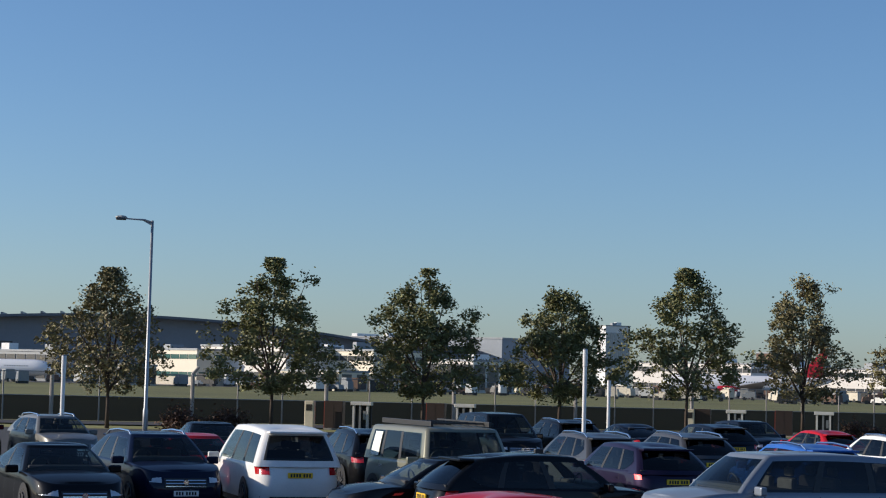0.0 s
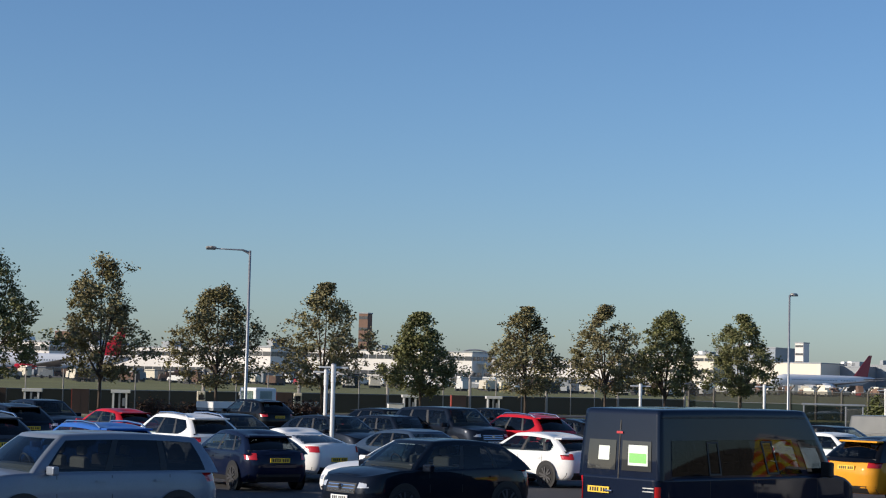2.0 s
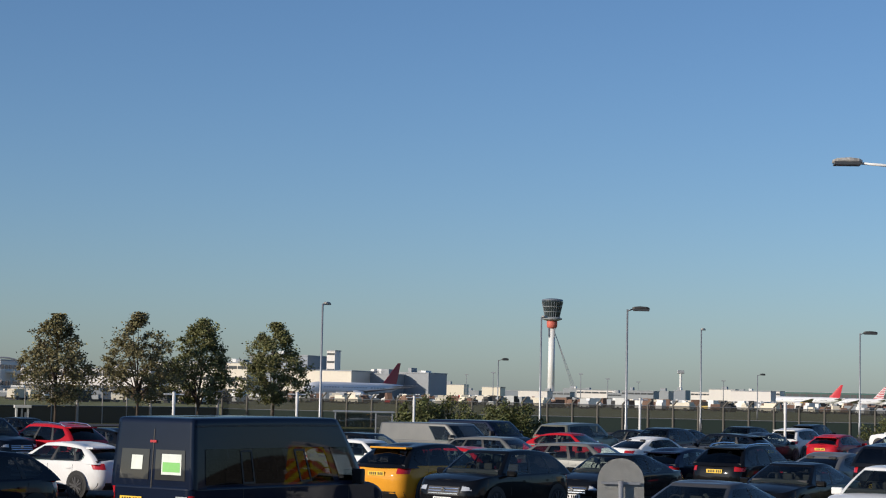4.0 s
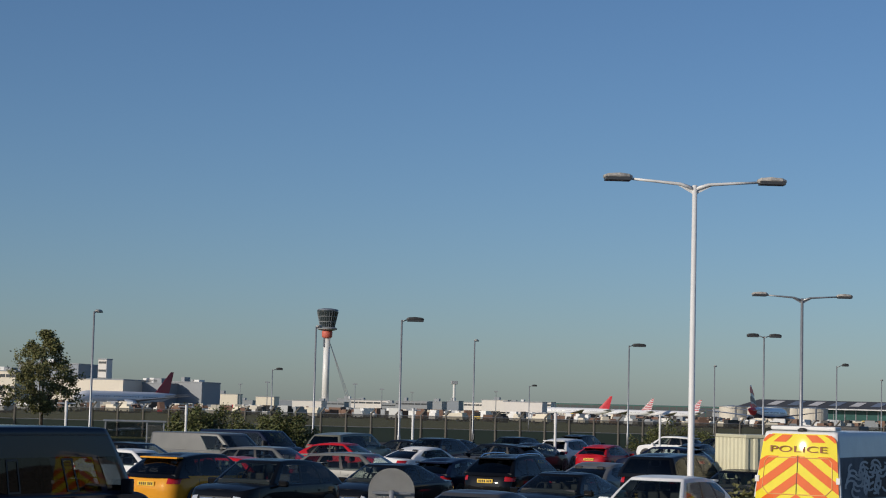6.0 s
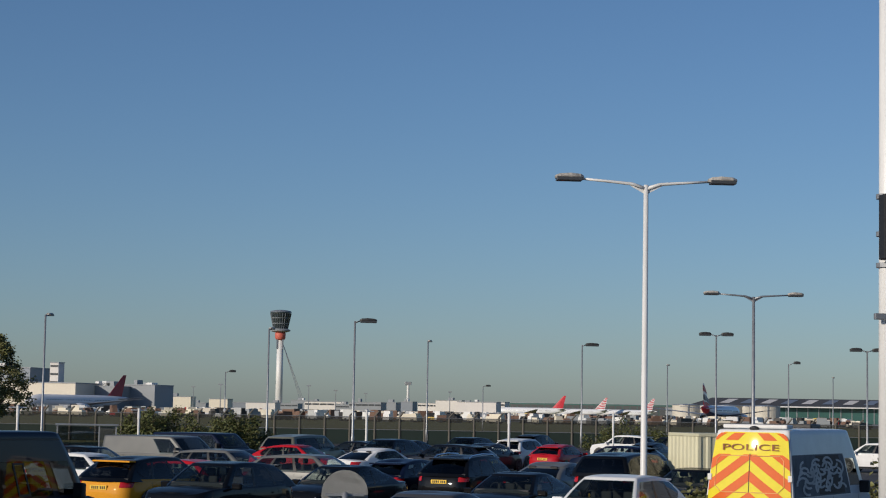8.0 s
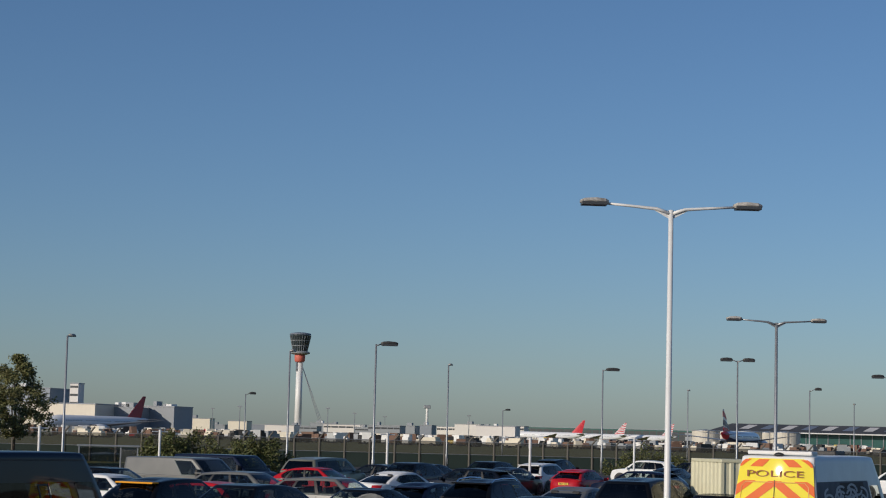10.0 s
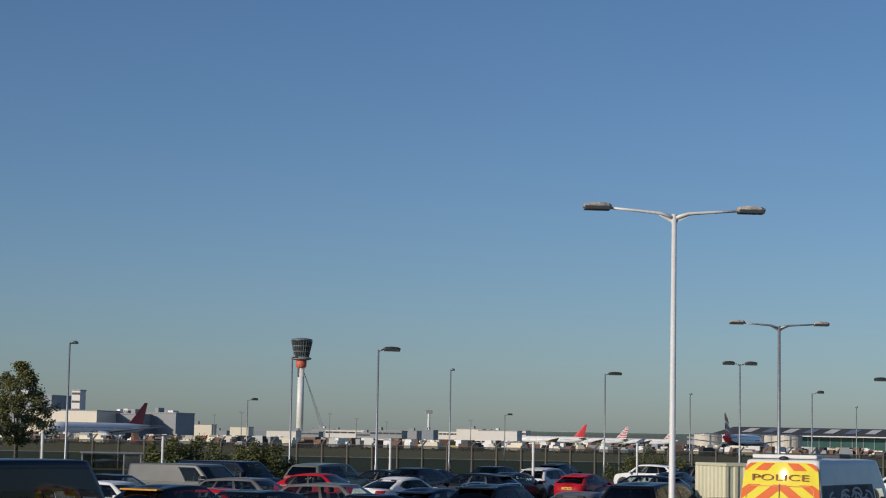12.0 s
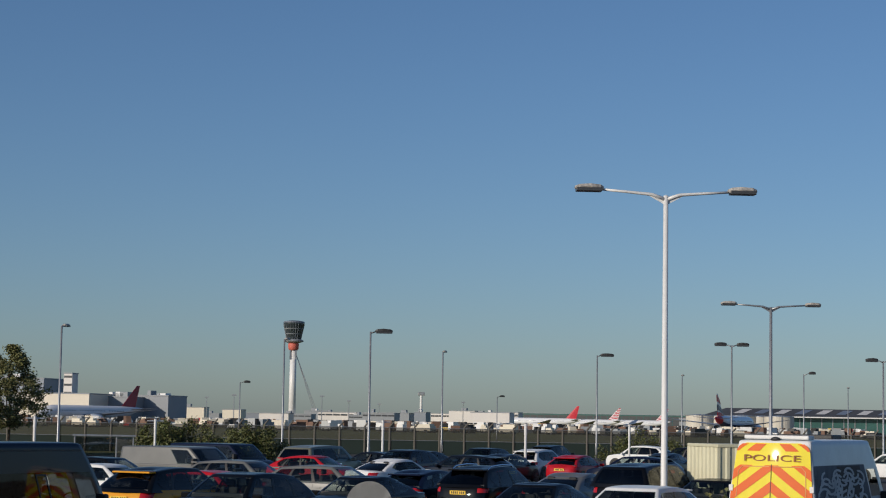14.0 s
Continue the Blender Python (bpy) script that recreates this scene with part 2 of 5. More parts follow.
LEVELS = ((0.0, 0.93, 0.955), (0.18, 0.985, 0.992), (0.42, 1.0, 1.0), (0.68, 0.995, 0.992), (0.88, 0.97, 0.975), (1.0, 0.945, 0.955))
AROUND = 56


class Shape:
    """Where the skin of a vehicle lies. Nose towards +y, wheels on z = 0."""

    def __init__(self, kind):
        (self.l, self.w, self.h, self.belt, self.nose, self.tail, self.cowl, self.rf, self.rr, self.tc, self.r, self.base) = SHAPES[kind]
        self.kind = kind
        self.van = kind in ("panelvan", "minibus", "policevan")
        self.square = 18.0 if self.van else 9.0 if kind == "offroad" else 6.0
        self.low = 0.22 if not self.van else 0.26
        self.lean = 0.15 if kind == "policevan" else 0.06 if self.van else 0.14 if kind == "offroad" else 0.23
        self.bow = 0.02 if self.van or kind == "offroad" else 0.10 if kind in ("hatch", "coupe", "saloon") else 0.075

    def at(self, share):
        return self.l / 2 - share * self.l

    def top(self, y):
        """The height of bonnet, belt line and boot along the car."""
        s = min(max((self.l / 2 - y) / self.l, 0), 1)
        if s < self.cowl:
            k = s / self.cowl
            return self.nose + (self.belt - self.nose) * (1 - (1 - k) ** 2)
        k = (s - self.cowl) / (1 - self.cowl)
        return self.belt + (self.tail - self.belt) * k

    def spread(self, f, k):
        if self.van:
            return 0.96 + 0.04 * min(f / 0.12, 1) - 0.006 * f
        for (a, la, wa), (b, lb, wb) in zip(LEVELS, LEVELS[1:]):
            if f <= b:
                t = (f - a) / (b - a)
                return (la + (lb - la) * t, wa + (wb - wa) * t)[k]
        return LEVELS[-1][k + 1]

    def outline(self, a, f):
        n = self.square
        c, s = math.cos(a), math.sin(a)
        y = math.copysign(abs(c) ** (2 / n), c) * self.l / 2 * self.spread(f, 0)
        x = math.copysign(abs(s) ** (2 / n), s) * self.w / 2 * self.spread(f, 1)
        return x, y, self.low + (self.top(y) - self.low) * f

    def end(self, x, z, front, proud=0.006):
        """A point on the nose or tail."""
        ztop = self.nose if front else self.tail
        f = min(max((z - self.low) / (ztop - self.low), 0), 1)
        k = min(abs(x) / (self.w / 2 * self.spread(f, 1)), 0.999)
        y = self.l / 2 * self.spread(f, 0) * (1 - k ** self.square) ** (1 / self.square) + proud
        return (x, y if front else -y, z)

    def flank(self, y, z, left, proud=0.006):
        f = min(max((z - self.low) / (self.top(y) - self.low), 0), 1)
        k = min(abs(y) / (self.l / 2 * self.spread(f, 0)), 0.999)
        x = self.w / 2 * self.spread(f, 1) * (1 - k ** self.square) ** (1 / self.square) + proud
        return (-x if left else x, y, z)

    def cabin(self, side, s, v, proud=0.0):
        """A point on the cabin: side 0 windscreen, 1 offside, 2 rear, 3 nearside; s along, v up."""
        z = self.belt - 0.03 + (self.h - 0.055 - self.belt + 0.03) * v
        yf = self.at(self.cowl + (self.rf - self.cowl) * (v * 0.75 + 0.25 * v * v))
        yr = self.at(self.tc + (self.rr - self.tc) * (0.55 * v + 0.45 * v * v))
        wb = self.w / 2 * (0.945 if not self.van else 0.99)
        x = wb - self.lean * (0.7 * v + 0.3 * v * v)
        bow = (0.16 if not self.van else 0.10) * (1 - 0.4 * v)
        back = 0.16 if not self.van else 0.015
        yr += 0.0 if self.van else 0.09
        if side == 0:
            q = 2 * s - 1
            return Vector((q * (x - 0.03 * v), yf + bow * (1 - q * q) + proud, z - self.drop(0.0, v)))
        if side == 1:
            return Vector((x + proud - 0.03 * v * (2 * s - 1) ** 2, yf + (yr - yf) * s, z - self.drop(s, v)))
        if side == 2:
            q = 1 - 2 * s
            return Vector((q * (x - 0.03 * v), yr - back * (1 - q * q) - proud, z - self.drop(1.0, v)))
        return Vector((-x - proud + 0.03 * v * (2 * s - 1) ** 2, yr + (yf - yr) * s, z - self.drop(1 - s, v)))

    def drop(self, s, v):
        """How far the roof line has fallen at share s from windscreen to tail."""
        k = (s - 0.36) / 0.64 if s > 0.36 else (0.36 - s) / 0.5
        return self.bow * v * k * k * (1.0 if s > 0.36 else 0.6)


def panel(sh, side, s0, s1, v0, v1, proud=0.006, n=6, skew=0.0, kick=0.0):
    """A pane that follows the cabin's skin."""
    bm = bmesh.new()
    rows = []
    for j in range(5):
        row = []
        for i in range(n + 1):
            low = v0 + (kick * (i / n) ** 2 if side == 1 else kick * (1 - i / n) ** 2)
            row.append(sh.cabin(side, s0 + skew * j / 4 + (s1 - s0) * i / n, low + (v1 - low) * j / 4, proud))
        rows.append(row)
    return grid(bm, rows)


def end_patch(sh, x0, x1, z0, z1, front, proud=0.008, n=8, slant=0.0):
    bm = bmesh.new()
    rows = []
    for j in range(4):
        rows.append([sh.end(x0 + (x1 - x0) * i / n, z0 + (z1 - z0) * j / 3 + slant * i / n, front, proud) for i in range(n + 1)])
    return grid(bm, rows)


def flank_patch(sh, y0, y1, z0, z1, left, proud=0.007, n=4):
    bm = bmesh.new()
    return grid(bm, [[sh.flank(y0 + (y1 - y0) * i / n, z0 + (z1 - z0) * j / 2, left, proud) for i in range(n + 1)] for j in range(3)])


BODIES = {}


def body_mesh(kind):
    sh = Shape(kind)
    bm = bmesh.new()
    rows = [[sh.outline(2 * math.pi * i / AROUND, 0)[:2] + (sh.low + 0.02,) for i in range(AROUND)]]
    rows[0] = [(x * 0.8, y * 0.9, z) for x, y, z in rows[0]]
    for f in (0.0, 0.1, 0.18, 0.3, 0.42, 0.55, 0.68, 0.8, 0.88, 0.95, 1.0):
        rows.append([sh.outline(2 * math.pi * i / AROUND, f) for i in range(AROUND)])
    last = rows[-1]
    for k in (0.96, 0.85, 0.5, 0.0):
        rows.append([(x * k, y * (0.985 if k < 0.9 else 0.995), sh.top(y) + 0.045 * (1 - k ** 2)) for x, y, z in last])
    grid(bm, rows, close=True)
    bmesh.ops.remove_doubles(bm, verts=bm.verts, dist=0.001)
    bmesh.ops.recalc_face_normals(bm, faces=bm.faces)
    return bm


def cabin_mesh(sh, holes):
    """The cabin's shell with real window openings, and a domed roof."""
    bm = bmesh.new()
    rows = []
    ring = [(0, i / 20) for i in range(20)] + [(1, i / 40) for i in range(40)] + [(2, i / 20) for i in range(20)] + [(3, i / 40) for i in range(40)]
    for j in range(17):
        rows.append([sh.cabin(a, s, j / 16) for a, s in ring])

    def open_at(a, s, v):
        for side, s0, s1, v0, v1, kick in holes:
            if side == a and s0 < s < s1:
                t = (s - s0) / (s1 - s0)
                if v0 + kick * (t * t if side == 1 else (1 - t) ** 2) < v < v1:
                    return True
        return False

    top = rows[-1]
    mid = sum((Vector(p) for p in top), Vector()) / len(top)
    for k, lift in ((0.97, 0.022), (0.9, 0.036), (0.7, 0.047), (0.4, 0.053), (0.0, 0.055)):
        rows.append([Vector((p.x * k, mid.y + (p.y - mid.y) * (0.35 + 0.65 * k if k else 0.35), p.z + lift)) if k else Vector((0, mid.y + (p.y - mid.y) * 0.35, p.z + lift)) for p in top])
    grid(bm, rows, close=True)
    n = len(ring)
    bm.faces.ensure_lookup_table()
    gone = []
    for j in range(16):
        for i, (a, s) in enumerate(ring):
            if open_at(a, s + (0.0125 if a in (1, 3) else 0.025), (j + 0.5) / 16):
                gone.append(bm.faces[j * n + i])
    bmesh.ops.delete(bm, geom=gone, context="FACES")
    bmesh.ops.remove_doubles(bm, verts=bm.verts, dist=0.002)
    bmesh.ops.recalc_face_normals(bm, faces=bm.faces)
    return bm


def seat(parent, x, y, sh, wide, material):
    """What shows of a seat above the sill: a backrest and its headrest."""
    s = part("seat", new_box(x - wide / 2, x + wide / 2, y - 0.14, y, sh.belt - 0.05, sh.belt + 0.24, 0.05), material, parent)
    for k in ((0,) if wide < 0.7 else (-wide * 0.3, wide * 0.3)):
        part("headrest", new_box(x + k - 0.13, x + k + 0.13, y - 0.15, y - 0.06, sh.belt + 0.26, sh.belt + 0.42, 0.04), material, s)


def wheel(parent, sh, x, y):
    s = 1 if x > 0 else -1
    arch = bmesh.new()
    bmesh.ops.create_circle(arch, cap_ends=True, segments=28, radius=sh.r + 0.07, matrix=pose(x + s * 0.008, y, sh.r + 0.02, 0, 90 * s, 0))
    part("wheel_arch", arch, PLASTIC, parent)
    bm = bmesh.new()
    tube(bm, [(x - s * 0.16, y, sh.r), (x - s * 0.02, y, sh.r), (x + s * 0.014, y, sh.r)], [sh.r, sh.r, sh.r - 0.03], 28)
    tyre = part("wheel", bm, TYRE, parent, smooth=False)
    rim = bmesh.new()
    for k in range(10):
        a = 72 * (k // 2) + 13 * (2 * (k % 2) - 1)
        box(rim, -0.022, 0.022, 0.03, sh.r - 0.085, -0.008, 0.008, 0, pose(x + s * 0.03, y, sh.r) @ pose(0, 0, 0, 0, 90, 0) @ pose(0, 0, 0, 0, 0, a))
    tube(rim, [(x + s * 0.015, y, sh.r), (x + s * 0.024, y, sh.r)], [sh.r - 0.08, sh.r - 0.085], 24, caps=False)
    tube(rim, [(x + s * 0.015, y, sh.r), (x + s * 0.045, y, sh.r)], [0.06, 0.05], 12)
    part("rim", rim, ALLOY, tyre)


def plate(parent, sh, front, z, x=0.0):
    y = sh.end(x, z, front, 0.022)[1]
    s = 1 if front else -1
    bm = new_box(x - 0.26, x + 0.26, y - 0.012, y + 0.012, z - 0.056, z + 0.056)
    p = part("number_plate", bm, PLATE_W if front else PLATE_Y, parent)
    bars = bmesh.new()
    for k in (-0.19, -0.13, -0.07, -0.01, 0.08, 0.14, 0.2):
        box(bars, x + k - 0.018, x + k + 0.018, y + s * 0.013, y + s * 0.016, z - 0.035, z + 0.035)
    part("plate_mark", bars, INK, p)["kind"] = "stuff"


LABELS = {"saloon": "saloon", "coupe": "coupe", "hatch": "hatchback", "estate": "estate car", "suv": "crossover", "bigsuv": "large four-by-four",
          "offroad": "boxy off-roader", "mpv": "people carrier", "panelvan": "panel van", "minibus": "high-roof minibus", "policevan": "high-roof police van"}
MASTERS = {}


def build_vehicle(kind, colour, rails, lit, extra):
    sh = Shape(kind)
    words = NAMED.get(colour, colour)
    label = f"{words} {LABELS[kind]} parked on the asphalt" + (" with silver roof rails" if rails else "") + (", its left brake light bright with a sun glint" if lit else "")
    root = thing("van" if sh.van else "car", label, "van" if sh.van else "car", Matrix(), "" if sh.van else "parked cars")
    skin = paint(colour)
    part("body", body_mesh(kind), skin, root, smooth=True)
    cuts = {"saloon": ((0.10, 0.455), (0.465, 0.86)), "coupe": ((0.12, 0.56), (0.58, 0.84)), "hatch": ((0.08, 0.425), (0.435, 0.745), (0.755, 0.89)),
            "panelvan": ((0.06, 0.27),), "policevan": ((0.05, 0.2),),
            "minibus": ((0.04, 0.15), (0.2, 0.32), (0.335, 0.4), (0.41, 0.53), (0.54, 0.66), (0.665, 0.73), (0.74, 0.83), (0.84, 0.93))}.get(kind, ((0.07, 0.385), (0.395, 0.69), (0.70, 0.92)))
    top = 0.86 if kind not in ("minibus", "policevan") else 0.56
    holes = [(0, 0.05, 0.95, 0.08, 0.94 if top > 0.8 else 0.66, 0.0)]
    if not sh.van:
        holes.append((2, 0.09, 0.91, 0.22, 0.9, 0.0))
    for a, b in cuts:
        up = 0.4 if (a, b) == cuts[-1] and kind in ("hatch", "suv", "estate", "saloon", "coupe") else 0.0
        holes += [(1, a, b, 0.1, top, up), (3, 1 - b, 1 - a, 0.1, top, up)]
    part("cabin", cabin_mesh(sh, holes), paint("black") if colour == "orange" else skin, root, smooth=True)
    yf, yr = sh.at(sh.cowl) + 0.02, sh.at(sh.tc) + 0.1
    part("cabin_floor", new_box(-sh.w * 0.42, sh.w * 0.42, yr, yf - 0.1, sh.belt - 0.04, sh.belt + 0.062), LINING, root)
    part("dashboard", new_box(-sh.w * 0.4, sh.w * 0.4, yf - 0.5, yf - 0.1, sh.belt + 0.04, sh.belt + 0.12, 0.03), LINING, root)
    hide = SEAT_L if colour == "icesilver" else SEAT_D
    first = yf - (1.15 if not sh.van else 1.0)
    for x in (-0.38, 0.38):
        seat(root, x, first, sh, 0.5, hide)
    ring = bmesh.new()
    tube(ring, [(0.38 + 0.18 * math.cos(a), first + 0.52 + 0.05 * math.sin(a), sh.belt + 0.09 + 0.17 * math.sin(a)) for a in [k * math.pi / 8 for k in range(9)]], [0.016] * 9, 6)
    part("steering_wheel", ring, PLASTIC, root)
    if not sh.van and kind != "coupe":
        seat(root, 0, first - 0.85, sh, 1.2, hide)
    elif kind == "minibus":
        for k in range(4):
            for x in (-0.5, 0.5):
                seat(root, x, first - 0.85 * (k + 1), sh, 0.75, hide)
    # lower trim and sills
    for left in (False, True):
        part("sill", flank_patch(sh, sh.base / 2 - sh.r - 0.1, -sh.base / 2 + sh.r + 0.1, sh.low + 0.005, sh.low + 0.12, left), PLASTIC, root)
    part("front_bumper", end_patch(sh, -sh.w * 0.40, sh.w * 0.40, sh.low + 0.01, sh.low + 0.17, True), PLASTIC, root)
    part("rear_bumper", end_patch(sh, -sh.w * 0.42, sh.w * 0.42, sh.low + 0.01, sh.low + 0.2, False), PLASTIC, root)
    # glass
    part("windscreen", panel(sh, 0, 0.04, 0.96, 0.06, 0.95 if top > 0.8 else 0.67), GLASS, root, smooth=True)
    if kind not in ("minibus", "policevan"):
        if kind != "panelvan":
            part("rear_window", panel(sh, 2, 0.07, 0.93, 0.19, 0.92), GLASS_D, root, smooth=True)
        for a, b in cuts:
            up = 0.4 if (a, b) == cuts[-1] and len(cuts) > 1 and kind not in ("offroad", "bigsuv", "mpv") else 0.0
            pane = GLASS if ((a, b) == cuts[0] and colour != "icesilver") or kind in ("hatch", "saloon", "coupe", "estate") else GLASS_D
            part("side_window", panel(sh, 1, a - 0.012, b + 0.012, 0.08, 0.89, kick=up), pane, root, smooth=True)
            part("side_window", panel(sh, 3, 1 - b - 0.012, 1 - a + 0.012, 0.08, 0.89, kick=up), pane, root, smooth=True)
        if len(cuts) > 1:
            for a, b in zip(cuts, cuts[1:]):
                part("pillar_trim", panel(sh, 1, a[1] - 0.014, b[0] + 0.014, 0.08, 0.88, 0.009, 1), PLASTIC, root)
                part("pillar_trim", panel(sh, 3, 1 - b[0] - 0.014, 1 - a[1] + 0.014, 0.08, 0.88, 0.009, 1), PLASTIC, root)
    # lamps, grille, plates
    zl = sh.nose - 0.09
    for s in (-1, 1):
        part("headlight", end_patch(sh, s * sh.w * 0.27, s * sh.w * 0.465, zl - 0.09, zl + 0.035, True, 0.012, slant=0.02), LAMP_CLEAR, root)
        zt = sh.tail - (0.13 if not sh.van else 0.35)
        tall = 0.16 if not sh.van else 0.42
        if lit and s < 0:
            tall = 0.11
        part("tail_light", end_patch(sh, s * sh.w * (0.44 if sh.van else 0.41 if lit else 0.33), s * sh.w * (0.478 if sh.van else 0.452), zt - tall / 2, zt + tall / 2, False, 0.014, slant=0.0), LAMP_GLINT if lit and s < 0 else LAMP_RED, root, "brake light brightened for a sun glint" if lit and s < 0 else "")
        part("wing_mirror", new_box(s * sh.w / 2 - 0.03, s * sh.w / 2 + s * 0.22 + (0.06 if s < 0 else 0), sh.at(sh.cowl + 0.06) - 0.06, sh.at(sh.cowl + 0.06) + 0.06, sh.belt - 0.03, sh.belt + (0.12 if not sh.van else 0.26), 0.03) if s > 0 else
             new_box(-sh.w / 2 - 0.22, -sh.w / 2 + 0.03, sh.at(sh.cowl + 0.06) - 0.06, sh.at(sh.cowl + 0.06) + 0.06, sh.belt - 0.03, sh.belt + (0.12 if not sh.van else 0.26), 0.03), skin if not sh.van else PLASTIC, root)
        for y in (sh.at(0.47), sh.at(0.7)):
            part("door_handle", flank_patch(sh, y, y - 0.2, sh.belt - 0.16, sh.belt - 0.125, s < 0, 0.03), skin if colour != "sage" else CHROME, root)
        for y in (sh.at(sh.cowl + 0.09), sh.at(0.53), sh.at(0.76)):
            part("door_seam", flank_patch(sh, y, y - 0.012, sh.low + 0.12, sh.belt - 0.05, s < 0, 0.004, 1), INK, root)
        for y in (sh.base / 2, -sh.base / 2):
            off = 0.06 if y > 0 else 0.02
            yw = y + (0.0 if sh.van else -0.02 + off)
            wheel(root, sh, s * (sh.flank(yw, sh.r + 0.05, False, 0.0)[0] + 0.018), yw)
        if rails:
            rail = bmesh.new()
            x = sh.cabin(1, 0.5, 1.0).x - 0.06
            ya, yb = sh.at(sh.rf + 0.02), sh.at(sh.rr - 0.02)
            tube(rail, [(s * x, ya, sh.h - 0.07), (s * x, ya - 0.15, sh.h + 0.01), (s * x, (ya + yb) / 2, sh.h + 0.03), (s * x, yb + 0.2, sh.h - sh.bow * 0.6 + 0.03), (s * x, yb, sh.h - sh.bow - 0.03)], [0.024] * 5, 8)
            part("roof_rail", rail, CHROME, root)
    part("grille", end_patch(sh, -sh.w * 0.24, sh.w * 0.24, zl - 0.2, zl + 0.0, True, 0.01), PLASTIC, root)
    for k in range(3):
        part("grille_bar", end_patch(sh, -sh.w * 0.225, sh.w * 0.225, zl - 0.17 + 0.06 * k, zl - 0.15 + 0.06 * k, True, 0.018), CHROME, root)
    badge = bmesh.new()
    y = sh.end(0, zl - 0.08, True, 0.02)[1]
    tube(badge, [(0, y, zl - 0.08), (0, y + 0.02, zl - 0.08)], [0.06, 0.055], 16)
    part("badge", badge, CHROME, root)
    plate(root, sh, True, max(zl - 0.3, 0.36))
    plate(root, sh, False, (sh.tail - 0.22 if kind in ("hatch", "suv", "mpv", "estate", "saloon") else 0.62 if kind != "minibus" else 0.97), 0.0 if not sh.van else -0.45)
    if kind in ("hatch", "suv", "estate", "mpv"):
        sp = sh.cabin(2, 0.5, 1.0)
        part("roof_spoiler", new_box(-sh.w * 0.32, sh.w * 0.32, sp.y - 0.16, sp.y + 0.12, sp.z - 0.015, sp.z + 0.03, 0.012), skin, root)
    if not sh.van:
        wiper = bmesh.new()
        a, b = sh.cabin(0, 0.3, 0.06, 0.02), sh.cabin(0, 0.75, 0.16, 0.02)
        tube(wiper, [a, b], [0.01, 0.008], 6)
        part("wiper", wiper, PLASTIC, root)
    if extra:
        extra(root, sh)
    return root


def car(kind, colour, x, y, heading, rails=False, lit=False, extra=None):
    m = pose(x, y, ground_z(y) + 0.06, 0, 0, heading)
    key = (kind, colour, rails, lit, extra)
    if key in MASTERS:
        return copy_thing(MASTERS[key], m)
    root = build_vehicle(kind, colour, rails, lit, extra)
    root.matrix_world = m
    MASTERS[key] = root
    return root


def roof_rack(root, sh):
    """A low expedition rack with cross bars, and dark cladding on the arches."""
    for k in range(6):
        y = sh.at(0.36 + 0.09 * k)
        part("rack_bar", new_box(-0.62, 0.62, y - 0.025, y + 0.025, sh.h + 0.05, sh.h + 0.08), PLASTIC, root)
    for s in (-1, 1):
        part("rack_rail", new_box(s * 0.64 - 0.03, s * 0.64 + 0.03, sh.at(0.9), sh.at(0.3), sh.h + 0.0, sh.h + 0.11, 0.01), PLASTIC, root)
    for side, a, b in ((1, 0.74, 0.88), (3, 0.12, 0.26)):
        part("side_panel", panel(sh, side, a, b, 0.12, 0.84, 0.025, 3), PAPER, root, "pale square panel over the rear side window")


GLASS_M = clear_glass("minibus_glass", (0.07, 0.09, 0.12), 0.03)
BLACK_GLASS = mat("dark_window", (0.03, 0.032, 0.033), 0.5, spec=0.1, coat=1.0)


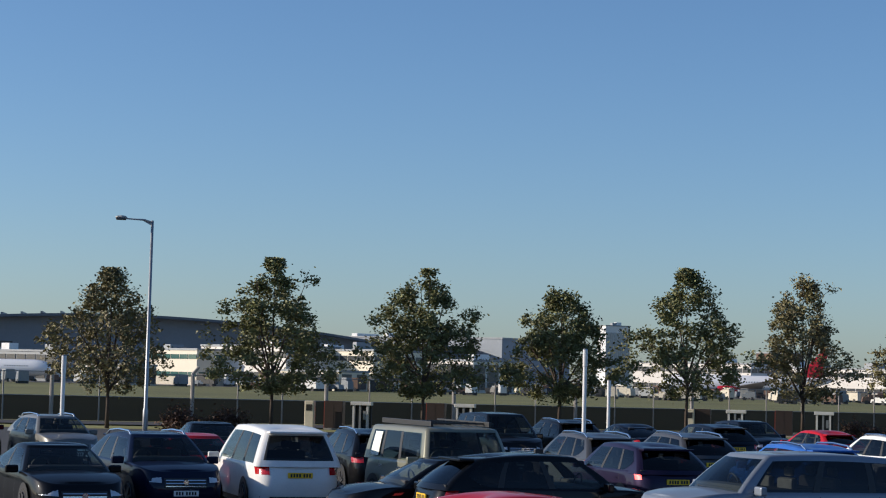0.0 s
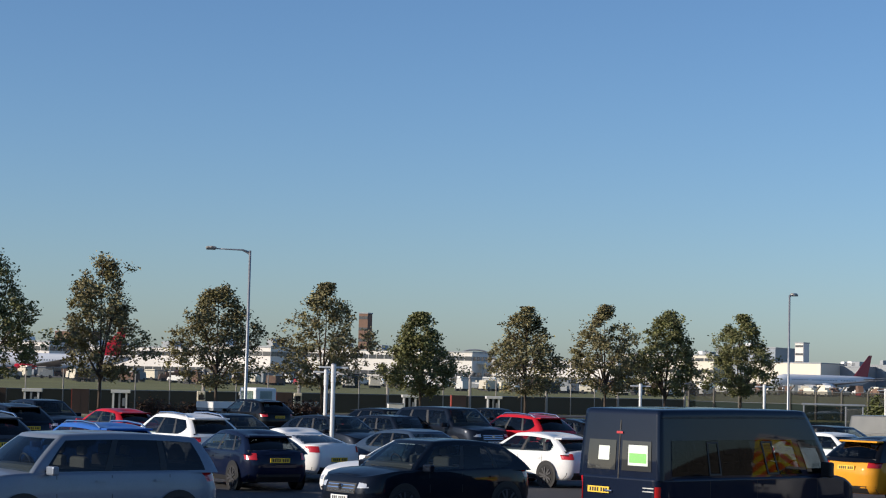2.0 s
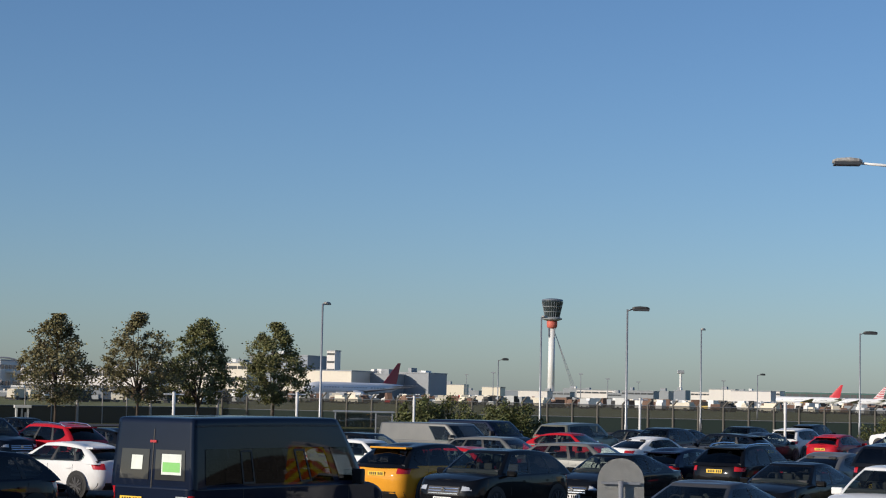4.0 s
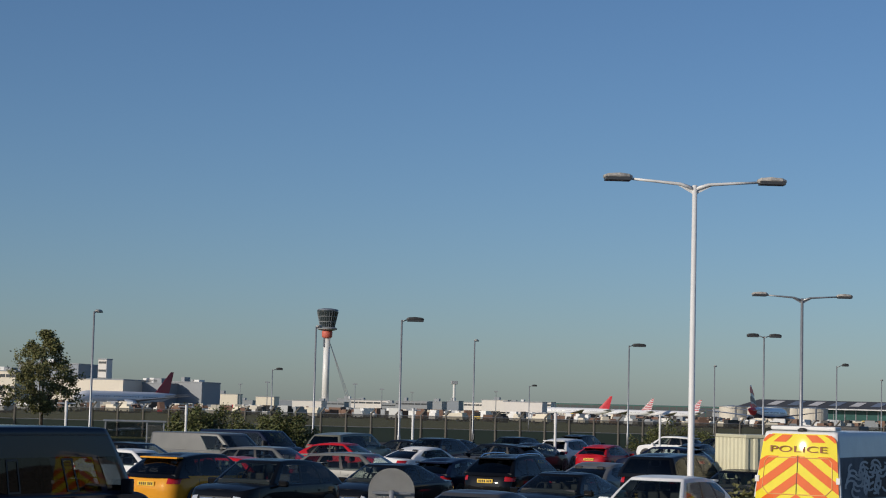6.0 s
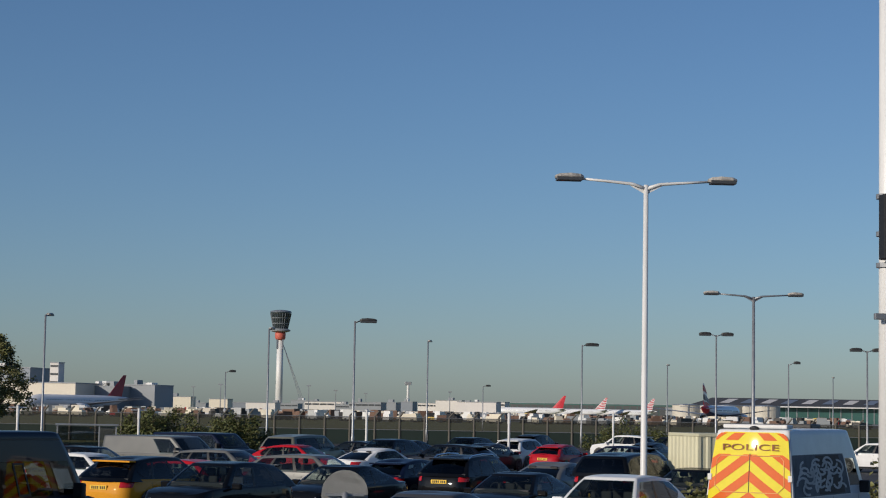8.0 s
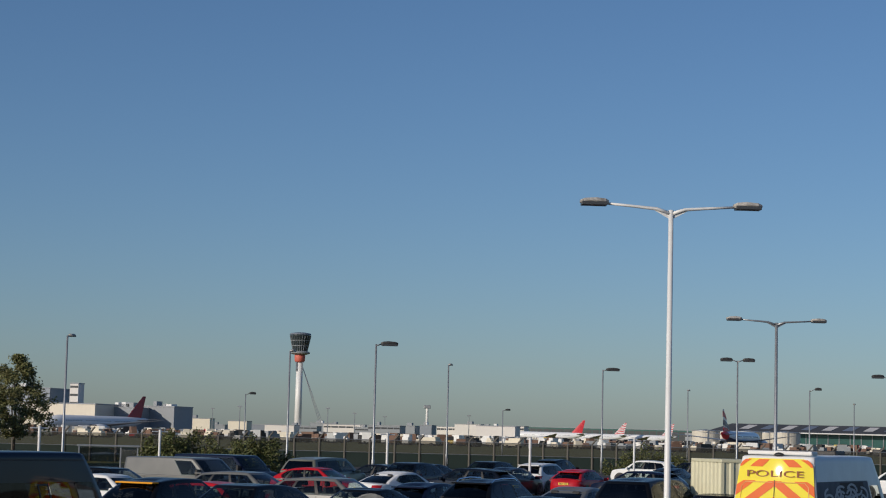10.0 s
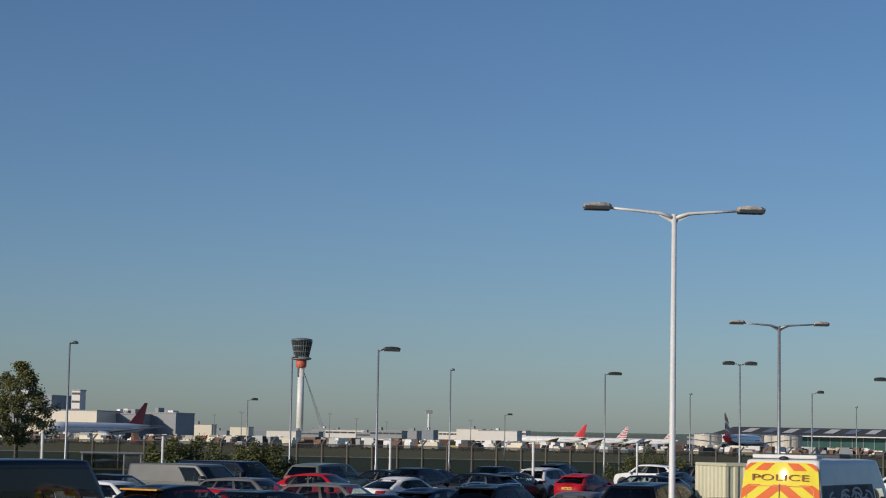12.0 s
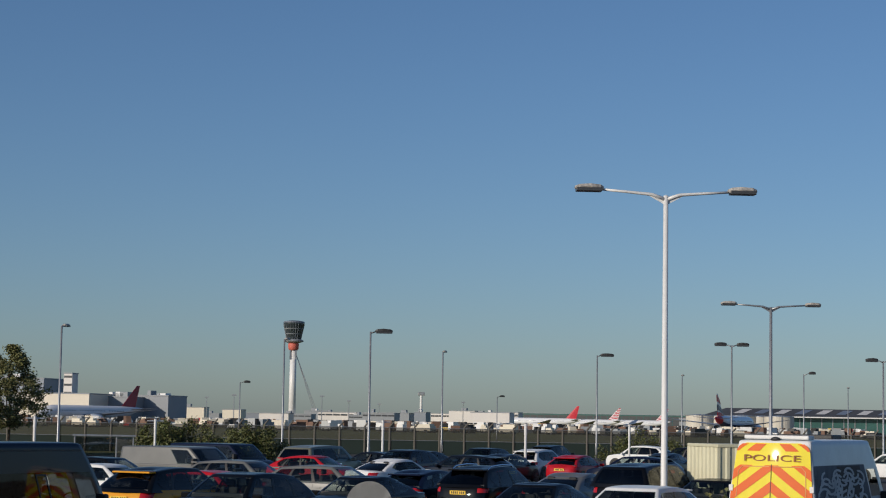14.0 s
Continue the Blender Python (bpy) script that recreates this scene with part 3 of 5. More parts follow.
def minibus_fit(root, sh):
    """Rear doors with taped notices, a long band of side windows, tall lamps."""
    for s in (-1, 1):
        part("rear_door_window", panel(sh, 2, 0.5 - 0.4 if s > 0 else 0.54, 0.46 if s > 0 else 0.9, 0.12, 0.56, 0.01), BLACK_GLASS, root, smooth=True)
    part("rear_door_seam", panel(sh, 2, 0.494, 0.506, 0.0, 0.86, 0.008, 1), INK, root)
    part("high_stop_lamp", panel(sh, 2, 0.46, 0.54, 0.66, 0.695, 0.02, 2), LAMP_RED, root)
    part("notice", panel(sh, 2, 0.62, 0.76, 0.26, 0.47, 0.016, 2), PAPER, root, "white printed notice taped inside the rear window")
    poster = part("notice", panel(sh, 2, 0.14, 0.38, 0.2, 0.5, 0.016, 2), PAPER, root, "green and white poster taped inside the rear window")
    part("poster_band", panel(sh, 2, 0.155, 0.365, 0.24, 0.38, 0.02, 2), mat("poster_green", (0.25, 0.6, 0.15), 0.6), poster)
    for k, (a, b) in enumerate(((0.04, 0.15), (0.2, 0.32), (0.335, 0.4), (0.41, 0.53), (0.54, 0.66), (0.665, 0.73), (0.74, 0.83), (0.84, 0.93))):
        part("side_window", panel(sh, 1, a - 0.006, b + 0.006, 0.06, 0.58, 0.01), GLASS_M, root, smooth=True)
        part("side_window", panel(sh, 3, 1 - b - 0.006, 1 - a + 0.006, 0.06, 0.58, 0.01), GLASS_M, root, smooth=True)
    for a in (0.33, 0.665):
        bm = bmesh.new()
        for s0, s1, v0, v1 in ((a, a + 0.008, 0.08, 0.55), (a + 0.062, a + 0.07, 0.08, 0.55), (a, a + 0.07, 0.53, 0.56), (a, a + 0.07, 0.06, 0.09)):
            grid(bm, [[sh.cabin(1, s0 + (s1 - s0) * i, v0 + (v1 - v0) * j, 0.02) for i in range(2)] for j in range(2)])
        part("window_frame", bm, PLASTIC, root)
    part("roof_gutter", panel(sh, 1, 0.02, 0.99, 0.9, 0.925, 0.02), PLASTIC, root)
    for k in range(2):
        part("lettering_bar", end_patch(sh, 0.6, 0.85, 0.98 + 0.06 * k, 1.0 + 0.06 * k, False, 0.012, 2), STEEL_G, root)
    part("door_lock", new_box(0.03, 0.17, -sh.l / 2 - 0.03, -sh.l / 2 + 0.05, 0.62, 0.78, 0.02), PLASTIC, root)
    part("door_handle", new_box(-0.3, -0.12, -sh.l / 2 - 0.03, -sh.l / 2 + 0.05, 0.93, 0.98, 0.02), CHROME, root)


def lettering(text, size, m, material, parent):
    curve = bpy.data.curves.new("lettering", "FONT")
    curve.body, curve.size, curve.align_x, curve.align_y, curve.extrude = text, size, "CENTER", "CENTER", 0.003
    tmp = new("lettering", curve)
    bpy.context.view_layer.update()
    me = bpy.data.meshes.new_from_object(tmp.evaluated_get(bpy.context.evaluated_depsgraph_get()))
    bpy.data.objects.remove(tmp)
    me.materials.clear()
    me.materials.append(material)
    ob = new("lettering", me)
    ob.parent, ob.matrix_local = parent, m
    return ob


HIVIS = mat("reflective_yellow", (0.85, 0.72, 0.02), 0.6, 0, 0.06, coat=0.9, spec=0.1)
ORANGE_V = mat("reflective_orange", (0.75, 0.15, 0.015), 0.6, 0, 0.06, coat=0.9, spec=0.1)
WRAP = mat("grey_photo_wrap", (0.15, 0.15, 0.16), 0.7, 0, 0.6, 1.5, 3.5)
WRAP_D = mat("dark_photo_wrap", (0.07, 0.05, 0.035), 0.7, 0, 0.6, 2.0, 5)
WRAP_L = mat("pale_photo_wrap", (0.6, 0.58, 0.54), 0.7, 0, 0.3, 2.0, 5)
BLUE_V = mat("reflective_blue", (0.03, 0.08, 0.4), 0.3)
CREAM = mat("cream_painted_steel", (0.62, 0.6, 0.42), 0.55, 0, 0.12, 1.0, 20)


def police_fit(root, sh):
    """Yellow and orange chevrons on the tail, a check band and a picture wrap on the flank, a light bar."""
    half, z0, z1 = sh.w / 2 - 0.05, 0.46, sh.h - 0.1

    def tail_y(z):
        if z < sh.belt:
            return sh.end(0, z, False, 0.0)[1] - 0.067
        v = (z - sh.belt + 0.03) / (sh.h - 0.055 - sh.belt + 0.03)
        return sh.cabin(2, 0.5, v).y - 0.067

    def tail(x, z, proud=0.0):
        """A point on the gently bowed tail."""
        return (x, tail_y(z) + 0.06 * x * x - proud, z)

    def reach(z):
        """Half the width of the tail at height z: leaning in, with rounded shoulders."""
        k = max((z - sh.belt) / (sh.h - sh.belt), 0)
        r = 0.2
        u = max(z - (z1 - r), 0)
        return half - sh.lean * (0.7 * k + 0.3 * k * k) - (r - math.sqrt(max(r * r - u * u, 0)))

    def tail_patch(name, low, high, material, label="", proud=0.008, n=12):
        """A strip of the tail between two height curves over x from -1 to 1, kept inside the tail's outline."""
        bm = bmesh.new()
        rows = []
        for i in range(n + 1):
            q = low[0] + (high[0] - low[0]) * i / n
            za, zb = (min(max(f(q), z0), z1) for f in (low[1], high[1]))
            rows.append([tail(q * reach(z), z, proud) for z in (za, (za + zb) / 2, zb)])
        if max(r[2][2] - r[0][2] for r in rows) < 0.02:
            bm.free()
            return None
        grid(bm, rows)
        bmesh.ops.dissolve_degenerate(bm, edges=bm.edges, dist=0.002)
        return part(name, bm, material, root, label, smooth=True)

    part("rear_panel", grid(bmesh.new(), [[tail(q / 12 * reach(z), z) for q in range(-12, 13)] for z in [z0 + (z1 - z0) * k / 30 for k in range(31)]]), HIVIS, root, "reflective yellow rear doors", smooth=True)
    for side in (-1, 1):
        for k in range(-2, 7):
            def lower(q, k=k):
                return min(z0 - 0.55 + 0.47 * k + (1 - abs(q)) * 0.7, 2.13)

            def upper(q, k=k):
                return min(z0 - 0.55 + 0.47 * k + (1 - abs(q)) * 0.7 + 0.235, 2.13)

            tail_patch("chevron", (0.0, lower), (side * 1.0, upper), ORANGE_V, "reflective orange stripe")
        for a, b in ((0.2, 0.55), (0.78, 1.0)):
            bm = bmesh.new()
            grid(bm, [[tail(side * min(q + 0.16 * (1 - j / 3), 1) * reach(2.44 + 0.16 * j / 3), 2.44 + 0.16 * j / 3, 0.008) for q in (a, (a + b) / 2, b)] for j in range(4)])
            bmesh.ops.dissolve_degenerate(bm, edges=bm.edges, dist=0.002)
            part("header_stripe", bm, ORANGE_V, root)
        # the window outline pressed into each rear door
        x0, x1, w0, w1 = side * 0.05, side * 0.8, 1.3, 2.1
        pts = [(x0, w1), (x1 - side * 0.12, w1), (x1 - side * 0.03, w1 - 0.1), (x1, w0 + 0.14), (x1 - side * 0.14, w0), (x0, w0)]
        part("window_outline", tube(bmesh.new(), [tail(x, z, 0.01) for x, z in pts], [0.011] * len(pts), 5), mat("pale_orange_seal", (0.75, 0.4, 0.12), 0.5), root)
        for z in (0.75, 1.62):
            part("hinge", new_box(side * (reach(z) + 0.0) - 0.05, side * reach(z) + 0.05, tail_y(z) + 0.02, tail_y(z) + 0.12, z - 0.07, z + 0.07, 0.012), STEEL_W, root)
    part("rear_door_seam", grid(bmesh.new(), [[(-0.008, tail_y(z) - 0.014, z), (0.008, tail_y(z) - 0.014, z)] for z in (0.5, 1.0, 1.5, 2.0, 2.15)]), INK, root)
    lettering("POLICE", 0.2, pose(0, tail_y(2.28) - 0.016, 2.28, 90, 0, 0) @ Matrix.Diagonal((2.05, 1, 1, 1)), mat("police_brown_red", (0.28, 0.09, 0.015), 0.5), root)
    badge = bmesh.new()
    tube(badge, [(0, tail_y(1.05) - 0.01, 1.02), (0, tail_y(1.05) - 0.03, 1.02)], [0.09, 0.085], 20)
    part("rear_badge", badge, CHROME, root)
    # flank wrap
    part("flank_wrap", panel(sh, 1, 0.22, 0.985, 0.0, 0.64, 0.01, 12), WRAP, root, "grey photographic wrap")
    part("wrap_image", panel(sh, 1, 0.3, 0.66, 0.02, 0.62, 0.016, 12), WRAP_D, root)
    for k in range(34):
        bm = bmesh.new()
        c, r, a0 = 0.33 + 0.56 * ((k * 37) % 34) / 34, 0.05 + 0.04 * ((k * 5) % 4) / 4, k * 1.7
        v0 = 0.1 + 0.42 * ((k * 13) % 34) / 34
        grid(bm, [[sh.cabin(1, c + (r + w) * 0.8 * math.cos(a0 + i * 0.45), v0 + (r + w) * 1.1 * math.sin(a0 + i * 0.45), 0.022) for i in range(8)] for w in (0, 0.032)])
        part("wrap_stroke", bm, WRAP_L, root)
    for k in range(14):
        ya = sh.at(0.26 + 0.05 * k)
        part("check", flank_patch(sh, ya, ya - 0.05 * sh.l, 0.86, 1.06, False, 0.012, 2), HIVIS if k % 2 else BLUE_V, root)
        part("check", flank_patch(sh, ya, ya - 0.05 * sh.l, 0.65, 0.86, False, 0.012, 2), BLUE_V if k % 2 else HIVIS, root)
    bar = part("light_bar", new_box(-0.75, 0.75, -sh.l / 2 + 0.35, -sh.l / 2 + 0.75, sh.h - 0.02, sh.h + 0.07, 0.03), STEEL_W, root)
    dome = bmesh.new()
    bmesh.ops.create_uvsphere(dome, u_segments=16, v_segments=8, radius=0.07, matrix=pose(0.0, -sh.l / 2 + 0.32, sh.h - 0.02) @ Matrix.Diagonal((1.6, 1, 0.8, 1)))
    part("camera_pod", dome, PLASTIC, bar)
    part("roof_vent", new_box(-0.35, 0.35, 0.2, 0.9, sh.h - 0.02, sh.h + 0.09, 0.03), PLASTIC, root)


# ---- lamp columns and posts ----
HEAD = mat("weathered_lantern", (0.42, 0.4, 0.36), 0.55, 0.1, 0.8, 6, 25)
HEAD_D = mat("dark_lantern", (0.05, 0.05, 0.048), 0.55, 0.2, 0.4, 6, 25)


def lantern(parent, x, dx, z, size=0.72, thick=1.0, name="lantern"):
    """A flat street lantern at the tip of an arm that points to dx."""
    s = 1 if dx > 0 else -1
    bm = bmesh.new()
    rows = []
    for k, wide, low, high in ((0, 0.06, 0.0, 0.07), (0.12, 0.13, -0.03, 0.11), (0.45, 0.18, -0.035, 0.13), (0.85, 0.17, -0.02, 0.11), (1.0, 0.1, 0.0, 0.07)):
        px, low, high = x + s * size * k, low * thick, high * thick
        rows.append([(px, wide * 0.8, z + low), (px, wide, z + (low + high) / 2), (px, wide * 0.7, z + high), (px, -wide * 0.7, z + high), (px, -wide, z + (low + high) / 2), (px, -wide * 0.8, z + low)])
    grid(bm, rows, close=True)
    bmesh.ops.holes_fill(bm, edges=[e for e in bm.edges if e.is_boundary])
    bmesh.ops.recalc_face_normals(bm, faces=bm.faces)
    head = part(name, bm, HEAD_D if thick > 1 else HEAD, parent, "dark lantern housing" if thick > 1 else "weathered pale lantern housing")
    part("diffuser", new_box(min(x + s * 0.05, x + s * (size - 0.03)), max(x + s * 0.05, x + s * (size - 0.03)), -0.17, 0.17, z - 0.06 * thick, z + 0.03, 0.012), mat("lamp_diffuser", (0.06, 0.062, 0.065), 0.3), head)


def lamp_column(x, y, height, yaw, arms, reach=2.0, radius=0.075, material=STEEL_W, rise=0.12, size=0.72, words="white"):
    z = ground_z(y)
    root = thing("street_lamp", f"tall {words} steel lamp column with {'two outreach arms' if len(arms) == 2 else 'one lantern'}", "lamp post", pose(x, y, z, 0, 0, yaw), "lamp columns")
    part("column", tube(bmesh.new(), [(0, 0, 0), (0, 0, 1.3), (0, 0, 1.4), (0, 0, height)], [radius * 1.35, radius * 1.35, radius, radius * 0.72], 14), material, root, smooth=True)
    part("base_flange", new_box(-0.18, 0.18, -0.18, 0.18, 0, 0.05, 0.01), material, root)
    part("inspection_door", new_box(-0.05, 0.05, -radius * 1.35 - 0.006, -radius * 1.2, 0.45, 1.0), STEEL_G, root)
    for s in arms:
        arm = part("arm", tube(bmesh.new(), [(0, 0, height - 0.1), (s * 0.35, 0, height + 0.02), (s * reach * 0.6, 0, height + rise * 0.6), (s * reach, 0, height + rise)], [radius * 0.6, radius * 0.5, radius * 0.42, radius * 0.36], 8), material, root, smooth=True)
        if reach > 1:
            part("arm_web", grid(bmesh.new(), [[(s * 0.05, 0, height - 0.22), (s * 0.45, 0, height - 0.0)], [(s * 0.05, 0, height - 0.06), (s * 0.45, 0, height + 0.04)]]), material, arm)
        lantern(root, s * (reach - 0.05), s, height + rise, size, 1.0 if reach > 1 or size < 0.65 else 1.6)
    return root


def marker_post(x, y, height, radius=0.075, arm=False):
    """A plain white post with a sleeve and a cap."""
    root = thing("marker_post", "white painted steel post standing between parked cars", "post", pose(x, y, ground_z(y) + 0.05, 0, 0, 28), "white posts")
    part("shaft", tube(bmesh.new(), [(0, 0, 0), (0, 0, 0.28), (0, 0, 0.3), (0, 0, height - 0.55), (0, 0, height - 0.54), (0, 0, height)], [radius * 1.5, radius * 1.5, radius, radius, radius * 1.18, radius * 1.18], 14), STEEL_W, root, smooth=False)
    part("cap", tube(bmesh.new(), [(0, 0, height), (0, 0, height + 0.03)], [radius * 1.25, radius * 0.9], 14), STEEL_G, root)
    if arm:
        part("cross_arm", new_box(-0.45, 0.45, -0.03, 0.03, height - 0.12, height - 0.06, 0.01), STEEL_W, root)
    return root


lamp_column(5.57, 47.68, 8.75, 3, (-1, 1), 1.62, 0.085)
lamp_column(14.37, 82.76, 8.2, 3, (-1, 1), 1.55, 0.085, STEEL_G, 0.1, 0.68, "grey")
lamp_column(22.86, 148.25, 9.3, 4, (-1, 1), 0.45, 0.08, STEEL_G, 0.02, 0.95, "grey")
lamp_column(34.06, 146.08, 8.2, 4, (-1, 1), 0.45, 0.08, STEEL_G, 0.02, 0.95, "grey")
lamp_column(-4.19, 121.93, 8.65, 8, (1,), 0.35, 0.08, STEEL_G, 0.0, 1.1, "grey")
lamp_column(14.27, 169.4, 9.1, 8, (1,), 0.35, 0.08, STEEL_G, 0.0, 1.2, "grey")
lamp_column(37.72, 196.41, 8.5, 8, (1,), 0.6, 0.08, STEEL_G, 0.1, 0.7, "grey")
lamp_column(-23.0, 117.78, 8.5, 75, (1,), 0.35, 0.08, STEEL_G, 0.02, 0.6, "grey")
lamp_column(-11.02, 139.57, 8.8, 75, (1,), 0.35, 0.08, STEEL_G, 0.02, 0.6, "grey")
lamp_column(0.66, 170.0, 9.2, 75, (1,), 0.35, 0.08, STEEL_G, 0.02, 0.6, "grey")
lamp_column(29.38, 228.1, 9.0, 75, (1,), 0.35, 0.08, STEEL_G, 0.02, 0.6, "grey")
lamp_column(54.73, 254.2, 8.4, 75, (1,), 0.35, 0.08, STEEL_G, 0.02, 0.6, "grey")
lamp_column(9.86, 299.8, 7.1, 20, (1,), 0.5, 0.09, STEEL_G, 0.05, 0.8, "grey")
lamp_column(-23.11, 228.8, 7.3, 20, (1,), 0.5, 0.08, STEEL_G, 0.05, 0.8, "grey")
lamp_column(-65.8, 53.81, 9.6, 48, (-1,), 1.15, 0.085, STEEL_G, 0.05, 0.5, "grey")
lamp_column(-44.62, 87.25, 9.1, 27, (-1,), 1.75, 0.085, STEEL_G, 0.05, 0.55, "grey")
for px, py, ph, pa in ((-49.61, 37.18, 3.35, 0), (-37.98, 49.0, 4.0, 0), (-45.18, 59.86, 3.05, 0), (-24.47, 53.68, 3.2, 1), (-27.6, 59.95, 3.05, 1), (-22.52, 81.96, 2.8, 1),
                       (-19.33, 93.01, 2.9, 1), (-15.09, 103.91, 2.85, 1), (-2.86, 104.96, 3.0, 1), (4.43, 94.9, 2.95, 0), (11.9, 118.0, 3.0, 1)):
    marker_post(px, py, ph, 0.066, bool(pa))


def sign_column(x, y):
    """The thick white column with a boxed sign and straps at the edge of the car park."""
    root = thing("sign_column", "thick white steel column with a dark-edged sign box strapped on", "sign post", pose(x, y, 0.06, 0, 0, 12))
    part("column", tube(bmesh.new(), [(0, 0, 0), (0, 0, 10.2)], [0.13, 0.1], 18), STEEL_W, root, smooth=True)
    case = part("sign_box", new_box(-0.2, 0.6, -0.32, -0.14, 4.95, 5.78, 0.02), PLASTIC, root, "black framed sign box")
    part("sign_face", new_box(-0.12, 0.54, -0.335, -0.322, 5.08, 5.68), PAPER, case)
    for z in (4.9, 5.3, 5.78):
        part("strap", tube(bmesh.new(), [(0, 0, z - 0.03), (0, 0, z + 0.03)], [0.15, 0.15], 16), STEEL_G, root)
    part("bracket", new_box(-0.25, 0.3, -0.16, -0.1, 4.2, 4.28, 0.01), STEEL_G, root)
    part("camera_housing", new_box(-0.07, 0.07, -0.35, -0.1, 4.4, 4.55, 0.02), PLASTIC, root)


sign_column(5.93, 24.3)


def round_sign(x, y):
    root = thing("traffic_sign", "back of a round-topped grey sign board on a post", "sign", pose(x, y, 0.06, 0, 0, 4))
    bm = bmesh.new()
    pts = [(-0.36, 0, 0.85), (0.36, 0, 0.85), (0.36, 0, 1.66)] + [(0.36 * math.cos(a * math.pi / 16), 0, 1.66 + 0.36 * math.sin(a * math.pi / 16)) for a in range(1, 16)] + [(-0.36, 0, 1.66)]
    f = bm.faces.new([bm.verts.new(p) for p in pts])
    bmesh.ops.solidify(bm, geom=[f], thickness=0.03)
    part("board", bm, mat("sign_back_grey", (0.45, 0.45, 0.42), 0.55, 0.0), root)
    for z in (1.0, 1.62):
        part("channel", new_box(-0.3, 0.3, -0.06, -0.032, z, z + 0.04), STEEL_G, root)
    part("post", tube(bmesh.new(), [(0, -0.1, 0), (0, -0.1, 1.68)], [0.04, 0.04], 12), STEEL_G, root, smooth=True)


round_sign(-1.13, 29.98)


# ---- fence ----
NET = see_through("wire_mesh", (0.16, 0.165, 0.15), 0.72)
SCREEN = see_through("dark_windbreak_netting", (0.011, 0.013, 0.018), 0.05)
SCREEN_G = see_through("green_windbreak_netting", (0.006, 0.019, 0.016), 0.05)


def fence_run(a, b, high, solid, screen, gap=2.8, words="dark", every=3, mesh=None, stone=None, stout=1.0):
    """A security fence: posts, cranked concrete posts, open mesh above and close netting below."""
    a, b = Vector(a), Vector(b)
    n = int((b - a).length / gap)
    d = (b - a).normalized()
    root = thing("security_fence", f"tall wire security fence with cranked concrete posts and {words} netting below", "fence", Matrix(), kind="structure")
    thin = mesh_of(tube(bmesh.new(), [(0, 0, -0.1), (0, 0, high - 0.5)], [0.05, 0.05], 6), "fence_post", CONCRETE)
    bm = bmesh.new()
    out = Vector((-d.y, d.x, 0))
    if out.dot(Vector((0, 1, 0))) < 0:
        out = -out
    tube(bm, [(0, 0, -0.1), (0, 0, high - 0.55), tuple(out * 0.1 + Vector((0, 0, high - 0.45))), tuple(-out * 0.0 + d * 0.36 + Vector((0, 0, high)))], [0.13 * stout, 0.12 * stout, 0.11 * stout, 0.09 * stout], 8)
    crank = mesh_of(bm, "cranked_post", stone or CONCRETE)
    for i in range(n + 1):
        p = a + d * gap * i
        ob = new("cranked_post" if i % every == 0 else "fence_post", crank if i % every == 0 else thin)
        ob.parent, ob.location = root, (p.x, p.y, ground_z(p.y))
        if i < n:
            q = p + d * gap
            for z0, z1, material, name in ((solid, high - 0.5, mesh or NET, "mesh_panel"), (0.02, solid, screen, "netting")):
                part(name, grid(bmesh.new(), [[(p.x, p.y, ground_z(p.y) + z), (q.x, q.y, ground_z(q.y) + z)] for z in (z0, z1)]), material, root)
    for z in (solid, high - 0.5):
        part("top_wire", tube(bmesh.new(), [a + Vector((0, 0, ground_z(a.y) + z)), b + Vector((0, 0, ground_z(b.y) + z))], [0.025, 0.025], 5), STEEL_G, root)
    return root


CORNER = FOOT + OUT * 14 + ALONG * 127
fence_run(FOOT + OUT * 14 - ALONG * 50, CORNER, 3.35, 1.45, SCREEN)
fence_run(CORNER, (58, 176, 0), 2.95, 1.35, SCREEN_G, 2.2, words="green", every=1, stone=mat("dark_concrete", (0.13, 0.12, 0.1), 0.85), stout=0.75, mesh=see_through("dense_wire_mesh", (0.035, 0.036, 0.03), 0.26))


# ---- trees, shrubs ----
def leaves(points, size, rng):
    """Many small bent leaves, two faces each, round the given centres."""
    n = len(points)
    c = np.array(points)
    ang = rng.uniform(0, 2 * np.pi, n)
    tilt = rng.uniform(-1, 1, n)
    u = np.stack([np.cos(ang), np.sin(ang), tilt], 1)
    u /= np.linalg.norm(u, axis=1)[:, None]
    w = np.cross(u, rng.normal(size=(n, 3)))
    w /= np.linalg.norm(w, axis=1)[:, None]
    k = np.cross(u, w)
    s = (size * rng.uniform(0.6, 1.3, n))[:, None]
    v = np.concatenate([c - u * s, c + w * s * 0.55 + k * s * 0.15, c + u * s, c - w * s * 0.55 + k * s * 0.15])
    i = np.arange(n)
    f = np.stack([i, i + n, i + 2 * n, i + 3 * n], 1)
    return v.tolist(), f.tolist()


def leaf_mesh(points, size, rng, material):
    me = bpy.data.meshes.new("crown")
    v, f = leaves(points, size, rng)
    me.from_pydata(v, [], f)
    me.materials.append(material)
    return me


